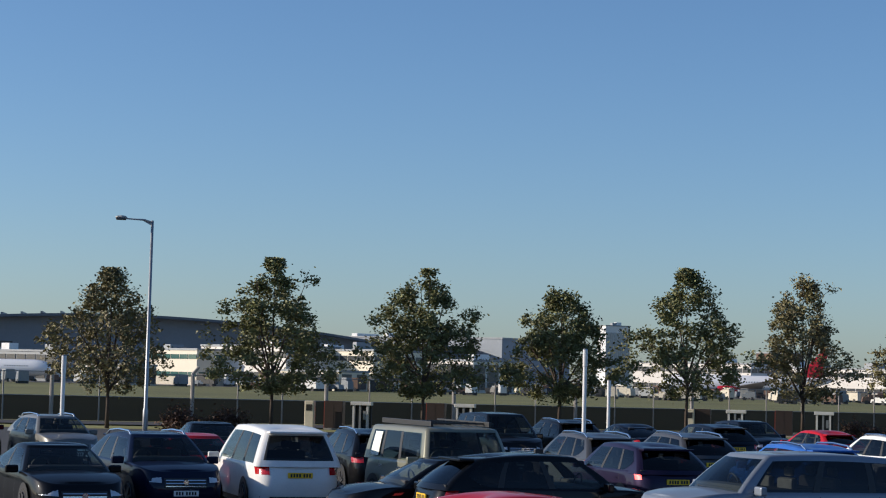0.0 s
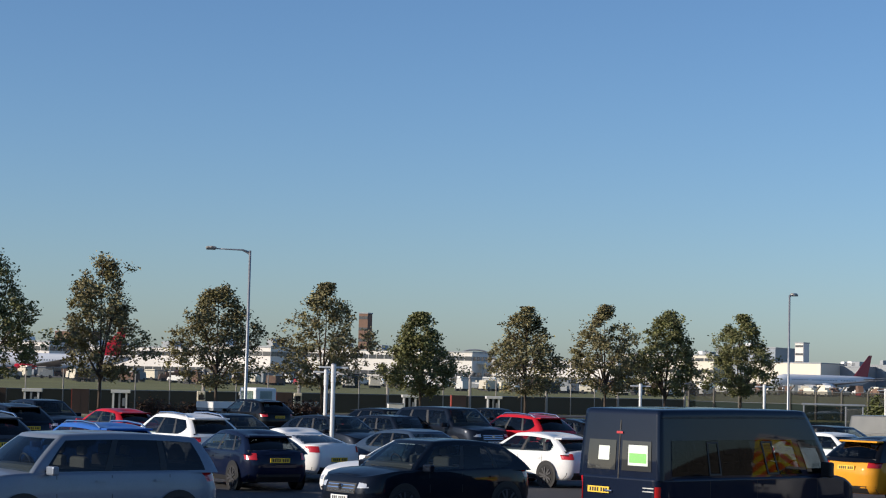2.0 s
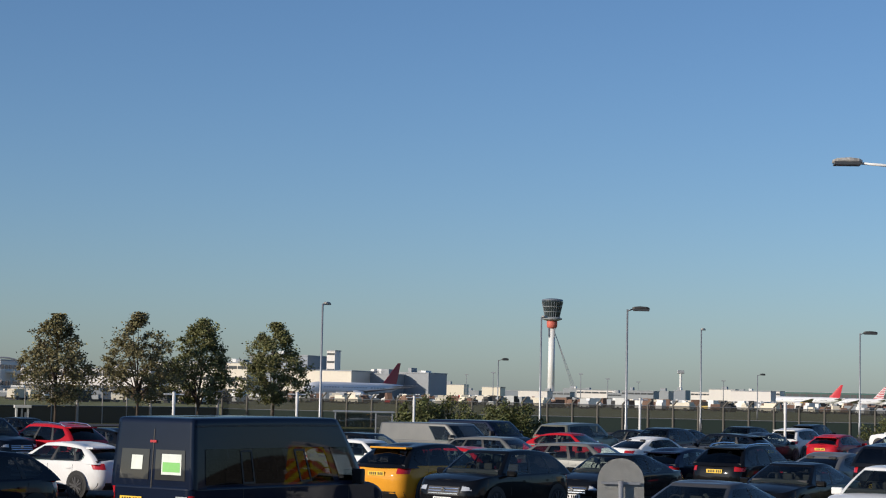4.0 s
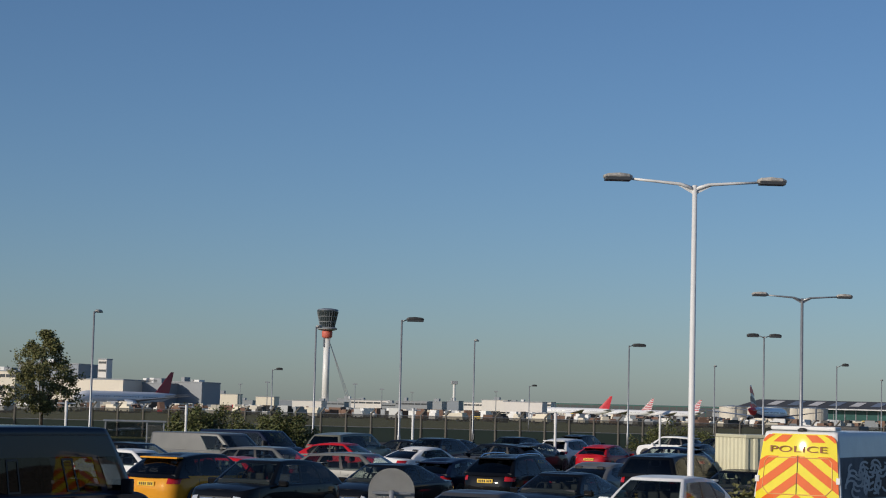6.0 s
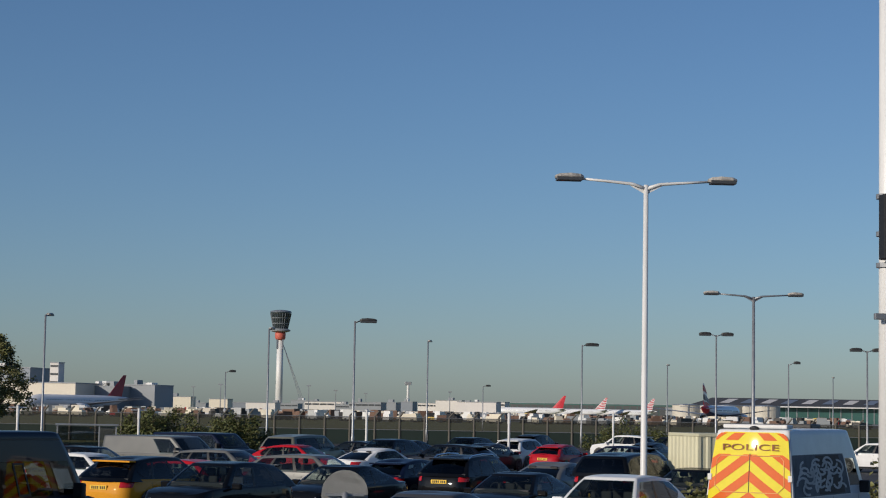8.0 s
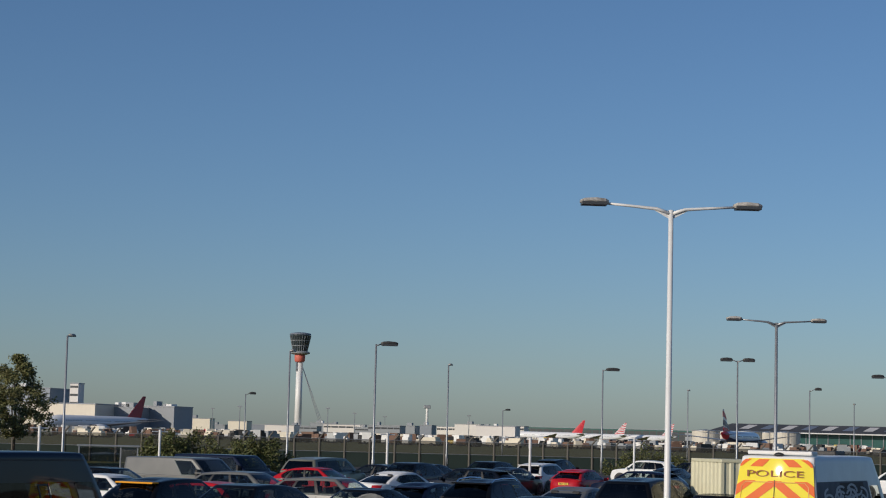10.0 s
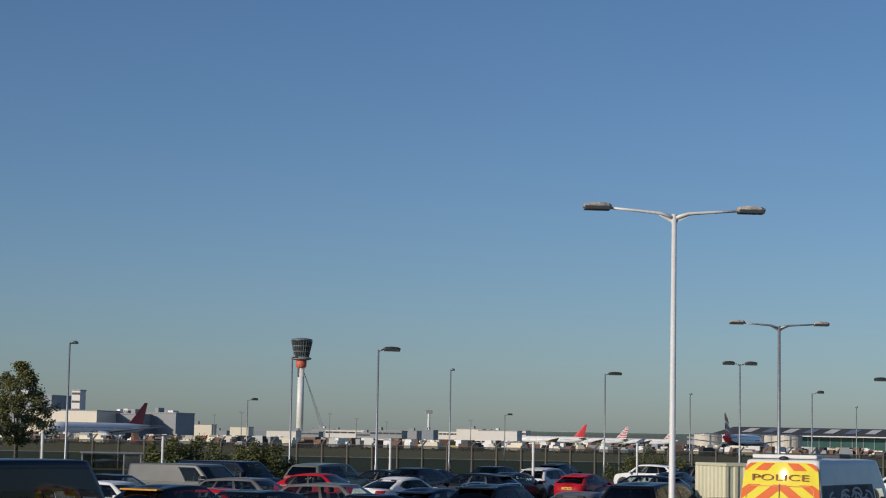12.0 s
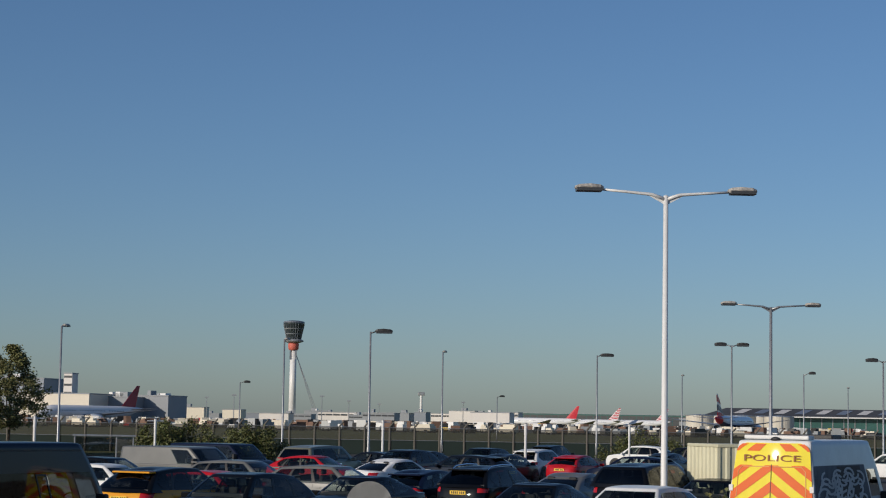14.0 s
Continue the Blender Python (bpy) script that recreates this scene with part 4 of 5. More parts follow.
def tree(x, y, height, width, seed, turning=False, lean=0.0):
    rng = np.random.default_rng(seed)
    z = ground_z(y)
    root = thing("tree", f"young street tree with {'thinning, turning' if turning else 'dense dark green'} leaves and upright limbs", "tree", pose(x, y, z, 0, 0, seed * 40), "row of trees")
    bm = bmesh.new()
    fork = 0.24 * height
    tube(bm, [(0, 0, -0.1), (0.02, 0, fork * 0.6), (0, 0.02, fork), (lean, 0, height * 0.55), (lean * 1.5, 0, height * 0.93)], [0.13, 0.1, 0.085, 0.05, 0.012], 8)
    part("trunk", bm, BARK, root, smooth=True)
    tips = []
    for k in range(9):
        a = k * 2.4 + rng.uniform(-0.3, 0.3)
        h0 = fork * rng.uniform(0.75, 1.5)
        reach = width / 2 * rng.uniform(0.75, 1.05) * (1 if k < 6 else 0.6)
        h1 = height * rng.uniform(0.42, 0.66) if k < 6 else height * rng.uniform(0.7, 0.9)
        b = [(0, 0, h0), (math.cos(a) * reach * 0.4, math.sin(a) * reach * 0.4, h0 + (h1 - h0) * 0.5), (math.cos(a) * reach * 0.85, math.sin(a) * reach * 0.85, h1)]
        limb = bmesh.new()
        tube(limb, b, [0.075, 0.05, 0.014], 6)
        part("limb", limb, BARK, root)
        for j in range(4):
            t = rng.uniform(0.3, 1.0)
            p = Vector(b[0]).lerp(Vector(b[1]), t * 2) if t < 0.5 else Vector(b[1]).lerp(Vector(b[2]), t * 2 - 1)
            d = Vector((math.cos(a + rng.uniform(-1.2, 1.2)), math.sin(a + rng.uniform(-1.2, 1.2)), rng.uniform(0.2, 1.2))).normalized()
            tips.append((p, p + d * rng.uniform(0.5, 1.1)))
    twigs = bmesh.new()
    for p, q in tips:
        tube(twigs, [p, q], [0.018, 0.006], 4, caps=False)
    part("twig", twigs, BARK, root)["kind"] = "stuff"
    # crown: clumps inside a lobed envelope, widest in the lower third
    clumps = [tuple(q) for p, q in tips]
    lobes = rng.uniform(0.6, 1.15, (6, 6))
    tries = 0
    while len(clumps) < 310 and tries < 9000:
        tries += 1
        h = rng.uniform(0.24, 0.99)
        prof = min(1, (h - 0.2) / 0.14) * (1 - max(0, (h - 0.42) / 0.58) ** 1.35) ** 0.9
        a = rng.uniform(0, 2 * math.pi)
        r = width * 0.67 * prof * lobes[int(h * 5.99)][int(a / (2 * math.pi) * 6) % 6] * math.sqrt(rng.uniform(0.12, 1))
        g = noise.noise(Vector((math.cos(a) * r * 0.9 + seed, math.sin(a) * r * 0.9, h * height * 0.9)))
        if g < -0.03:
            continue
        clumps.append((math.cos(a) * r + lean * h, math.sin(a) * r, h * height))
    pts = []
    for c in clumps:
        n = int(rng.integers(34, 64) * (0.8 if turning else 1.15))
        spread = rng.uniform(0.12, 0.27)
        pts.append(np.array(c) + rng.normal(0, spread, (n, 3)) * np.array([1, 1, 0.8]))
    pts = np.concatenate(pts)
    pts = pts[pts[:, 2] < height * 1.01]
    crown = new("crown", leaf_mesh(pts, 0.105, rng, LEAF_T if turning else LEAF))
    crown.parent = root
    return root


for k, (s, high, wide, turn) in enumerate(((18.0, 8.3, 5.6, 1), (26.8, 9.2, 6.6, 0), (35.4, 9.0, 6.2, 0), (43.6, 8.5, 5.6, 0), (51.6, 9.7, 6.6, 0), (59.3, 9.9, 5.2, 1), (67.6, 8.5, 5.3, 1),
                                           (75.9, 8.8, 5.6, 1), (84.3, 7.2, 4.6, 0), (94.1, 8.0, 5.3, 1), (102.2, 8.5, 5.3, 1), (108.7, 8.4, 5.2, 0), (117.5, 8.4, 5.3, 0))):
    p = FOOT + ALONG * s
    tree(p.x, p.y, high, wide, k + 3, bool(turn), 0.15 * math.sin(k * 2.1))


def shrub(name, x, y, wide, deep, high, seed, label, count=3000, material=LEAF):
    rng = np.random.default_rng(seed)
    root = thing(name, label, "bush", pose(x, y, ground_z(y)))
    stems = bmesh.new()
    cl = []
    for k in range(26):
        a, r = rng.uniform(0, 2 * math.pi), math.sqrt(rng.uniform(0, 1))
        cx, cy = wide / 2 * r * math.cos(a), deep / 2 * r * math.sin(a)
        top = high * (1 - 0.5 * r * r) * rng.uniform(0.7, 1.05)
        tube(stems, [(cx * 0.7, cy * 0.7, -0.05), (cx, cy, top)], [0.025, 0.008], 4, caps=False)
        for j in range(5):
            cl.append((cx + rng.normal(0, 0.2), cy + rng.normal(0, 0.2), top * rng.uniform(0.15, 1.0)))
    part("stem", stems, BARK, root)["kind"] = "stuff"
    cl = np.array(cl)
    pts = cl[rng.integers(0, len(cl), count)] + rng.normal(0, 0.2, (count, 3))
    pts[:, 2] = np.abs(pts[:, 2])
    f = new("foliage", leaf_mesh(pts, 0.1, rng, material))
    f.parent = root
    return root


shrub("bush", 13.3, 51.8, 2.2, 1.6, 2.0, 75, "leafy shrub beyond the police van", 2600, LEAF)
LEAF_R = mat("russet_leaf", (0.09, 0.045, 0.025), 0.7, 0, 0.3, random_tint=0.4)
BUSH = mat("bush_leaf", (0.1, 0.11, 0.03), 0.6, 0, 0.2, random_tint=0.4)
shrub("bush", -17.2, 128, 6.5, 4, 3.1, 71, "olive green bush beside the fence", 9500, BUSH)
shrub("bush", -13.0, 133, 6.0, 4, 3.0, 72, "olive green bush beside the fence", 9500, BUSH)
shrub("bush", 17.5, 158, 8, 4, 2.6, 73, "dark bush in front of the green fence", 4200, BUSH)
shrub("bush", 8.4, 52.5, 1.8, 1.6, 1.3, 74, "leafy shrub beside the cream container", 2600, LEAF)
for k, (s, o) in enumerate(((21.5, -1.5), (24, -1.5), (62, -2), (65, -2), (70, -1.8), (73, -2))):
    p = FOOT + ALONG * s + OUT * o
    shrub("hedge_plant", p.x, p.y, 2.6, 1.5, 1.15, 80 + k, "low russet hedge plant under the trees", 1300, LEAF_R)


# ---- charging cabinets along the trees ----
def cabinet(kind, s, o=4.0):
    p = FOOT + ALONG * s + OUT * o
    words = {"cream": "slim cream charging post with a dark screen", "dark": "dark brown steel cabinet with a red edge", "pump": "dark charging unit with a pale header and posts", "white": "low white equipment box"}[kind]
    root = thing("charging_post" if kind != "white" else "equipment_box", words, "cabinet", pose(p.x, p.y, ground_z(p.y), 0, 0, 30), "roadside cabinets")
    if kind == "cream":
        part("case", new_box(-0.27, 0.27, -0.2, 0.2, 0, 1.6, 0.04), mat("cream_plastic", (0.7, 0.64, 0.5), 0.5), root)
        part("screen", new_box(-0.17, 0.17, -0.215, -0.198, 1.05, 1.4), PLASTIC, root)
        part("plinth", new_box(-0.3, 0.3, -0.24, 0.24, 0, 0.12, 0.01), CONCRETE, root)
    elif kind == "dark":
        part("case", new_box(-0.52, 0.52, -0.3, 0.3, 0.1, 1.62, 0.02), mat("brown_steel", (0.045, 0.03, 0.026), 0.5), root)
        part("door_seam", new_box(-0.006, 0.006, -0.306, -0.3, 0.2, 1.55), INK, root)
        part("edge_strip", new_box(-0.56, -0.522, -0.3, 0.3, 0.1, 1.62), mat("rust_red_steel", (0.28, 0.05, 0.03), 0.5), root)
        part("plinth", new_box(-0.56, 0.56, -0.33, 0.33, 0, 0.1), CONCRETE, root)
    elif kind == "pump":
        part("header", new_box(-0.6, 0.6, -0.25, 0.25, 1.4, 1.6, 0.02), STEEL_W, root)
        for x in (-0.5, -0.12, 0.3):
            part("upright", new_box(x, x + 0.12, -0.2, 0.2, 0, 1.4), STEEL_W if x != -0.12 else STEEL_G, root)
        part("back_panel", new_box(-0.55, 0.55, 0.05, 0.18, 0.1, 1.4), PLASTIC, root)
        part("lit_panel", new_box(0.12, 0.28, -0.21, -0.19, 0.6, 1.1), STEEL_G, root)
    else:
        part("case", new_box(-0.55, 0.55, -0.35, 0.35, 0, 0.95, 0.04), STEEL_W, root)
        part("lid", new_box(-0.58, 0.58, -0.38, 0.38, 0.95, 1.0, 0.015), STEEL_G, root)


for kind, az in (("cream", 45.86), ("dark", 45.12), ("pump", 44.32), ("dark", 42.1), ("pump", 41.25), ("cream", 34.6), ("dark", 34.24), ("pump", 33.25), ("dark", 31.86), ("pump", 30.71),
                 ("cream", 28.36), ("pump", 26.98), ("dark", 25.92), ("white", 25.15), ("cream", 25.51), ("pump", 22.17), ("white", 22.6), ("dark", 20.73), ("pump", 19.68)):
    cabinet(kind, 104 * math.tan(radians(62 - az)))


def container(x, y, yaw, wide, deep, high):
    root = thing("shipping_container", "cream corrugated steel container beside the car park", "container", pose(x, y, 0.06, 0, 0, yaw))
    for name, length, m in (("front_wall", wide, pose(0, 0, 0)), ("side_wall", deep, pose(-wide / 2, deep / 2, 0, 0, 0, -90)), ("side_wall", deep, pose(wide / 2, deep / 2, 0, 0, 0, 90)), ("back_wall", wide, pose(0, deep, 0, 0, 0, 180))):
        bm = bmesh.new()
        n = int(length / 0.28)
        row = []
        for i in range(n):
            a = -length / 2 + length * i / n
            for k, dy in ((0, 0), (0.3, 0), (0.45, 0.036), (0.85, 0.036)):
                row.append((a + length / n * k, dy))
        row.append((length / 2, 0))
        grid(bm, [[(q[0], q[1], z) for q in row] for z in (0.1, high - 0.1)])
        bmesh.ops.transform(bm, matrix=m, verts=bm.verts)
        part(name, bm, CREAM, root)
    part("roof", new_box(-wide / 2, wide / 2, 0, deep, high - 0.1, high, 0.02), CREAM, root)
    part("floor_frame", new_box(-wide / 2, wide / 2, 0, deep, 0, 0.1, 0.01), STEEL_G, root)


container(8.9, 56.5, 14, 1.5, 2.4, 2.45)


# ---- airport beyond the fence ----
def polar(az, d, z=0.0):
    """A point at d metres from the viewer's spot, az degrees to the left of north."""
    return Vector((-math.sin(radians(az)) * d, math.cos(radians(az)) * d, z))


CLAD_D = mat("dark_metal_cladding", (0.2, 0.225, 0.26), 0.5, 0.3, 0.15, 0.05, 1.0)
CLAD_G = mat("grey_metal_cladding", (0.26, 0.28, 0.3), 0.55, 0.1, 0.12, 0.05, 1.0)
RENDER_W = mat("pale_wall_panel", (0.7, 0.67, 0.62), 0.7, 0, 0.1, 0.05, 1.0)
RENDER_C = mat("cream_wall_panel", (0.74, 0.68, 0.55), 0.7, 0, 0.1, 0.05, 1.0)
BRICK = mat("brown_brickwork", (0.17, 0.105, 0.075), 0.85, 0, 0.25, 0.2, 3.0)
PANE = mat("building_glass", (0.07, 0.075, 0.08), 0.2, 0, 0.2, 0.1, 1.0)
CAB_GLASS = mat("tower_cab_glass", (0.03, 0.04, 0.045), 0.12, 0, 0.2, 0.1, 1.0)
PANE_G = mat("green_building_glass", (0.05, 0.12, 0.11), 0.15, 0, 0.2, 0.1, 1.0)


def block(name, az, d, wide, deep, high, material, label, turn=0.0, windows=0, rows=1, pane=PANE, roof=CLAD_G, units=0, base=0.0):
    """A flat-roofed building facing the viewer, with a parapet, window openings set back and roof plant."""
    p = polar(az, d)
    turn = turn or (-38 if az > 25 else -26 if az > 7.5 else -15)
    root = thing(name, label, "building", pose(p.x, p.y, 0, 0, 0, az + turn))
    part("wall", new_box(-wide / 2, wide / 2, 0, deep, base, high, 0.05), material, root)
    part("parapet", new_box(-wide / 2 - 0.2, wide / 2 + 0.2, -0.2, deep + 0.2, high - 0.02, high + 0.45), roof, root)
    if windows:
        me = None
        step, storey = wide / windows, (high - base) / rows
        for r in range(rows):
            for k in range(windows):
                if me is None:
                    me = mesh_of(new_box(-step * 0.45, step * 0.45, -0.12, 0.05, storey * (0.5 if rows > 1 else 0.1), storey * (0.76 if rows > 1 else 0.9)), "window", pane)
                ob = new("window", me)
                ob.parent, ob.location = root, (-wide / 2 + step * (k + 0.5), 0, base + storey * r)
        if az > 13 and d < 800:
            n = max(2, int(deep / step))
            for r in range(rows):
                for k in range(n):
                    for side in (-1, 1):
                        ob = new("window", me)
                        ob.parent = root
                        ob.matrix_local = pose(side * wide / 2, deep * (k + 0.5) / n, base + storey * r, 0, 0, 90 * side)
    rng = random.Random(int(az * 100 + d))
    for k in range(units):
        x, w, h = rng.uniform(-wide / 2 + 2, wide / 2 - 4), rng.uniform(1.5, 4), rng.uniform(1.0, 2.4)
        part("roof_unit", new_box(x, x + w, deep * 0.2, deep * 0.5, high + 0.4, high + 0.4 + h, 0.1), STEEL_W if k % 2 else CLAD_G, root)
    return root


def arched_terminal():
    """The great dark terminal with a curved, ribbed roof."""
    p = polar(50.5, 610)
    root = thing("terminal_building", "large dark grey terminal under a curved metal roof", "building", pose(p.x, p.y, 0, 0, 0, 50.5))
    n = 40

    def roof_z(x):
        return 13.5 + 7.0 * math.cos(max(min((x + 12) / 85, 1), -1) * math.pi / 2) ** 0.8

    xs = [-100 + 200 * i / n for i in range(n + 1)]
    part("wall", grid(bmesh.new(), [[(x, 0, 0) for x in xs], [(x, 0, roof_z(x) - 0.5) for x in xs], [(x, 90, roof_z(x) - 0.5) for x in xs], [(x, 90, 0) for x in xs]]), CLAD_D, root)
    part("roof", grid(bmesh.new(), [[(x, y, roof_z(x) + dz) for x in xs] for y, dz in ((-6, -0.6), (-6, 0.2), (0, 0.4), (90, 0.4))]), mat("roof_sheeting", (0.12, 0.14, 0.17), 0.4, 0.4, 0.15, 0.05, 1.0), root)
    for k in range(16):
        x = -95 + 6 * k
        part("roof_rib", new_box(x, x + 0.7, -6.2, 60, roof_z(x) + 0.2, roof_z(x) + 0.9), STEEL_G if k % 2 else CLAD_D, root)
    for k in range(6):
        part("glazing", new_box(-96 + 9 * k, -88.5 + 9 * k, -0.15, 0.05, 3, 11.5), PANE, root)
    for k in range(34):
        part("wall_panel", new_box(-98 + 5.6 * k, -93.2 + 5.6 * k, -0.3, 0.02, 1.0, 9.5), CLAD_G, root)
    part("canopy", new_box(-100, -60, -14, 0.0, 11.8, 12.6, 0.1), STEEL_W, root)


arched_terminal()
block("terminal_wing", 43.5, 640, 90, 40, 16.5, CLAD_D, "low dark terminal wing with a flat roof", units=4)
block("pier_building", 50.0, 480, 22, 14, 8.6, RENDER_C, "cream pier building with green glazing", turn=-55, windows=6, rows=2, pane=PANE_G, units=1)
block("pier_building", 47.9, 470, 36, 16, 9.8, RENDER_W, "pale airport building with a row of windows", turn=-55, windows=11, rows=2, units=2)
block("pier_building", 45.4, 465, 38, 16, 9.2, RENDER_C, "cream airport building with a row of windows", turn=-55, windows=11, rows=2, units=3)
block("pier_building", 42.6, 480, 44, 16, 7.6, RENDER_W, "pale low flat-roofed airport building", turn=-55, windows=12, rows=1, units=2)
block("service_building", 54.6, 500, 34, 10, 7.4, CLAD_G, "low grey flat-roofed service building", turn=-50, windows=9, units=2)
block("service_building", 51.9, 430, 16, 8, 4.2, RENDER_W, "low white ramp building beside the apron", turn=-55, windows=6)
block("service_building", 45.9, 420, 22, 8, 4.0, RENDER_C, "low cream ramp building beside the apron", turn=-55, windows=8)
block("hotel_building", 36.75, 900, 13, 8, 30.0, mat("pale_blue_grey_panel", (0.66, 0.67, 0.68), 0.6), "pale office tower with vertical window strips", turn=30, windows=6, rows=1, units=2, pane=mat("pale_strip_glass", (0.33, 0.35, 0.37), 0.2))
block("pier_building", 34.6, 600, 46, 20, 10.0, RENDER_W, "long white pier with a flat roof", windows=14, rows=2, units=3)
block("pier_building", 30.8, 620, 60, 20, 9.5, RENDER_W, "long white pier with a flat roof", windows=18, rows=2, units=3)
block("pier_building", 32.3, 700, 12, 12, 15.5, BRICK, "brown brick plant building", units=1)
block("pier_building", 27.6, 560, 30, 18, 9.8, RENDER_W, "pale airport building with dark windows", windows=10, rows=2, units=3)
block("brick_tower", 23.65, 800, 4.2, 4.2, 28, BRICK, "slender brown brick tower", windows=2, rows=6)
block("pier_building", 23.0, 700, 70, 18, 11.5, RENDER_W, "long pale pier with rows of windows", windows=22, rows=2, units=5)
block("pier_building", 18.6, 720, 70, 18, 9.5, RENDER_W, "long pale pier with rows of windows", windows=22, rows=2, units=4)
block("pier_building", 14.6, 760, 40, 18, 13.5, RENDER_C, "pale terminal block with dark windows", windows=10, rows=3, units=3)
block("cargo_building", 12.3, 900, 30, 25, 19.5, CLAD_D, "dark grey flat-roofed cargo building", units=2)
block("stair_tower", 10.75, 890, 4.2, 6, 22, RENDER_W, "white stair tower above cargo buildings", windows=1, rows=6)
block("cargo_building", 11.2, 870, 36, 25, 12.6, RENDER_C, "cream cargo building with a flat roof", units=2)
block("cargo_building", 9.5, 880, 17, 20, 11.6, CLAD_G, "grey cargo building with white roof plant", units=4)
block("cargo_building", 8.35, 890, 18, 20, 12.6, CLAD_G, "grey cargo building with white roof plant", units=3)
# a bowed canopy
p = polar(20.3, 690)
root = thing("arched_canopy", "bowed steel canopy over a low pier", "canopy", pose(p.x, p.y, 0, 0, 0, 20.3))
part("arch", tube(bmesh.new(), [(8 * math.cos(a * math.pi / 14), 0, 8.0 + 4.6 * math.sin(a * math.pi / 14)) for a in range(15)], [0.35] * 15, 6), STEEL_G, root)
part("deck", new_box(-12, 12, -1, 8, 7.4, 8.0), RENDER_W, root)
for x in (-8, -3, 3, 8):
    part("strut", new_box(x - 0.25, x + 0.25, -0.3, 0.3, 0, 7.5), STEEL_G, root)

rng = random.Random(5)
for k in range(26):
    az = 7.2 - k * 0.62
    if -7.6 < az < -2.6:
        continue
    d = 1350 + rng.uniform(-150, 150)
    block("airport_building", az, d, rng.uniform(9, 26), 14, rng.uniform(6, 11.5), rng.choice((RENDER_W, CLAD_G, CLAD_G, CLAD_D, RENDER_C)), "low airport building on the far side of the field", windows=rng.choice((0, 5, 7)), rows=2, units=rng.choice((0, 1, 2)))
block("terminal_building", -5.4, 1750, 200, 60, 12.5, PANE_G, "long terminal with dark roof and glass front", windows=30, rows=1, roof=CLAD_D, units=0)
block("pier_building", -1.7, 1150, 24, 12, 9.0, RENDER_W, "white flat-roofed airport building")


def solar_terminal():
    p = polar(-11.8, 1200)
    root = thing("terminal_building", "long glass-fronted terminal with dark roof and pale roof lights", "building", pose(p.x, p.y, 0, 0, 0, -11.8))
    part("wall", new_box(-76, 84, 0, 60, 0, 9.4), PANE_G, root)
    part("eave_beam", new_box(-80, 88, -6, -3, 9.4, 10.1), STEEL_W, root)
    part("roof", grid(bmesh.new(), [[(-80, -5, 10.1), (88, -5, 10.1)], [(-68, 40, 15.2), (88, 40, 15.2)], [(-68, 70, 13), (88, 70, 13)]]), mat("dark_roof_felt", (0.07, 0.068, 0.066), 0.75, 0, 0.25, 0.05, 0.6), root)
    for k in range(12):
        x = -62 + 12.5 * k
        part("roof_light", grid(bmesh.new(), [[(x, 8, 11.75), (x + 6, 8, 11.75)], [(x + 5, 32, 14.5), (x + 11, 32, 14.5)]]), STEEL_G if k % 2 else RENDER_W, root)
    for k in range(24):
        x = -74 + 6.6 * k
        part("mullion", new_box(x, x + 0.5, -0.3, 0.0, 0, 9.4), STEEL_G, root)


solar_terminal()
TANK = mat("cream_tank_paint", (0.6, 0.56, 0.46), 0.6, 0, 0.12, 0.3, 3)
for az, wide in ((-7.9, 15.5), (-9.1, 16.5), (-10.2, 16.5), (-8.5, 13.0), (-9.7, 13.0)):
    back = az in (-8.5, -9.7)
    p = polar(az, 1112 if back else 1080)
    root = thing("storage_tank", "cream steel storage tank with a low domed top", "tank", pose(p.x, p.y, 0), "storage tanks")
    part("shell", tube(bmesh.new(), [(0, 0, 0), (0, 0, 9.0)], [wide / 2, wide / 2], 32), TANK, root, smooth=False)
    part("roof", tube(bmesh.new(), [(0, 0, 9.0), (0, 0, 9.3), (0, 0, 9.9)], [wide / 2 + 0.2, wide / 2 + 0.2, 0.4], 32), STEEL_G, root)
    part("ladder", new_box(-0.3, 0.3, -wide / 2 - 0.4, -wide / 2 - 0.05, 0, 9.8), STEEL_G, root)


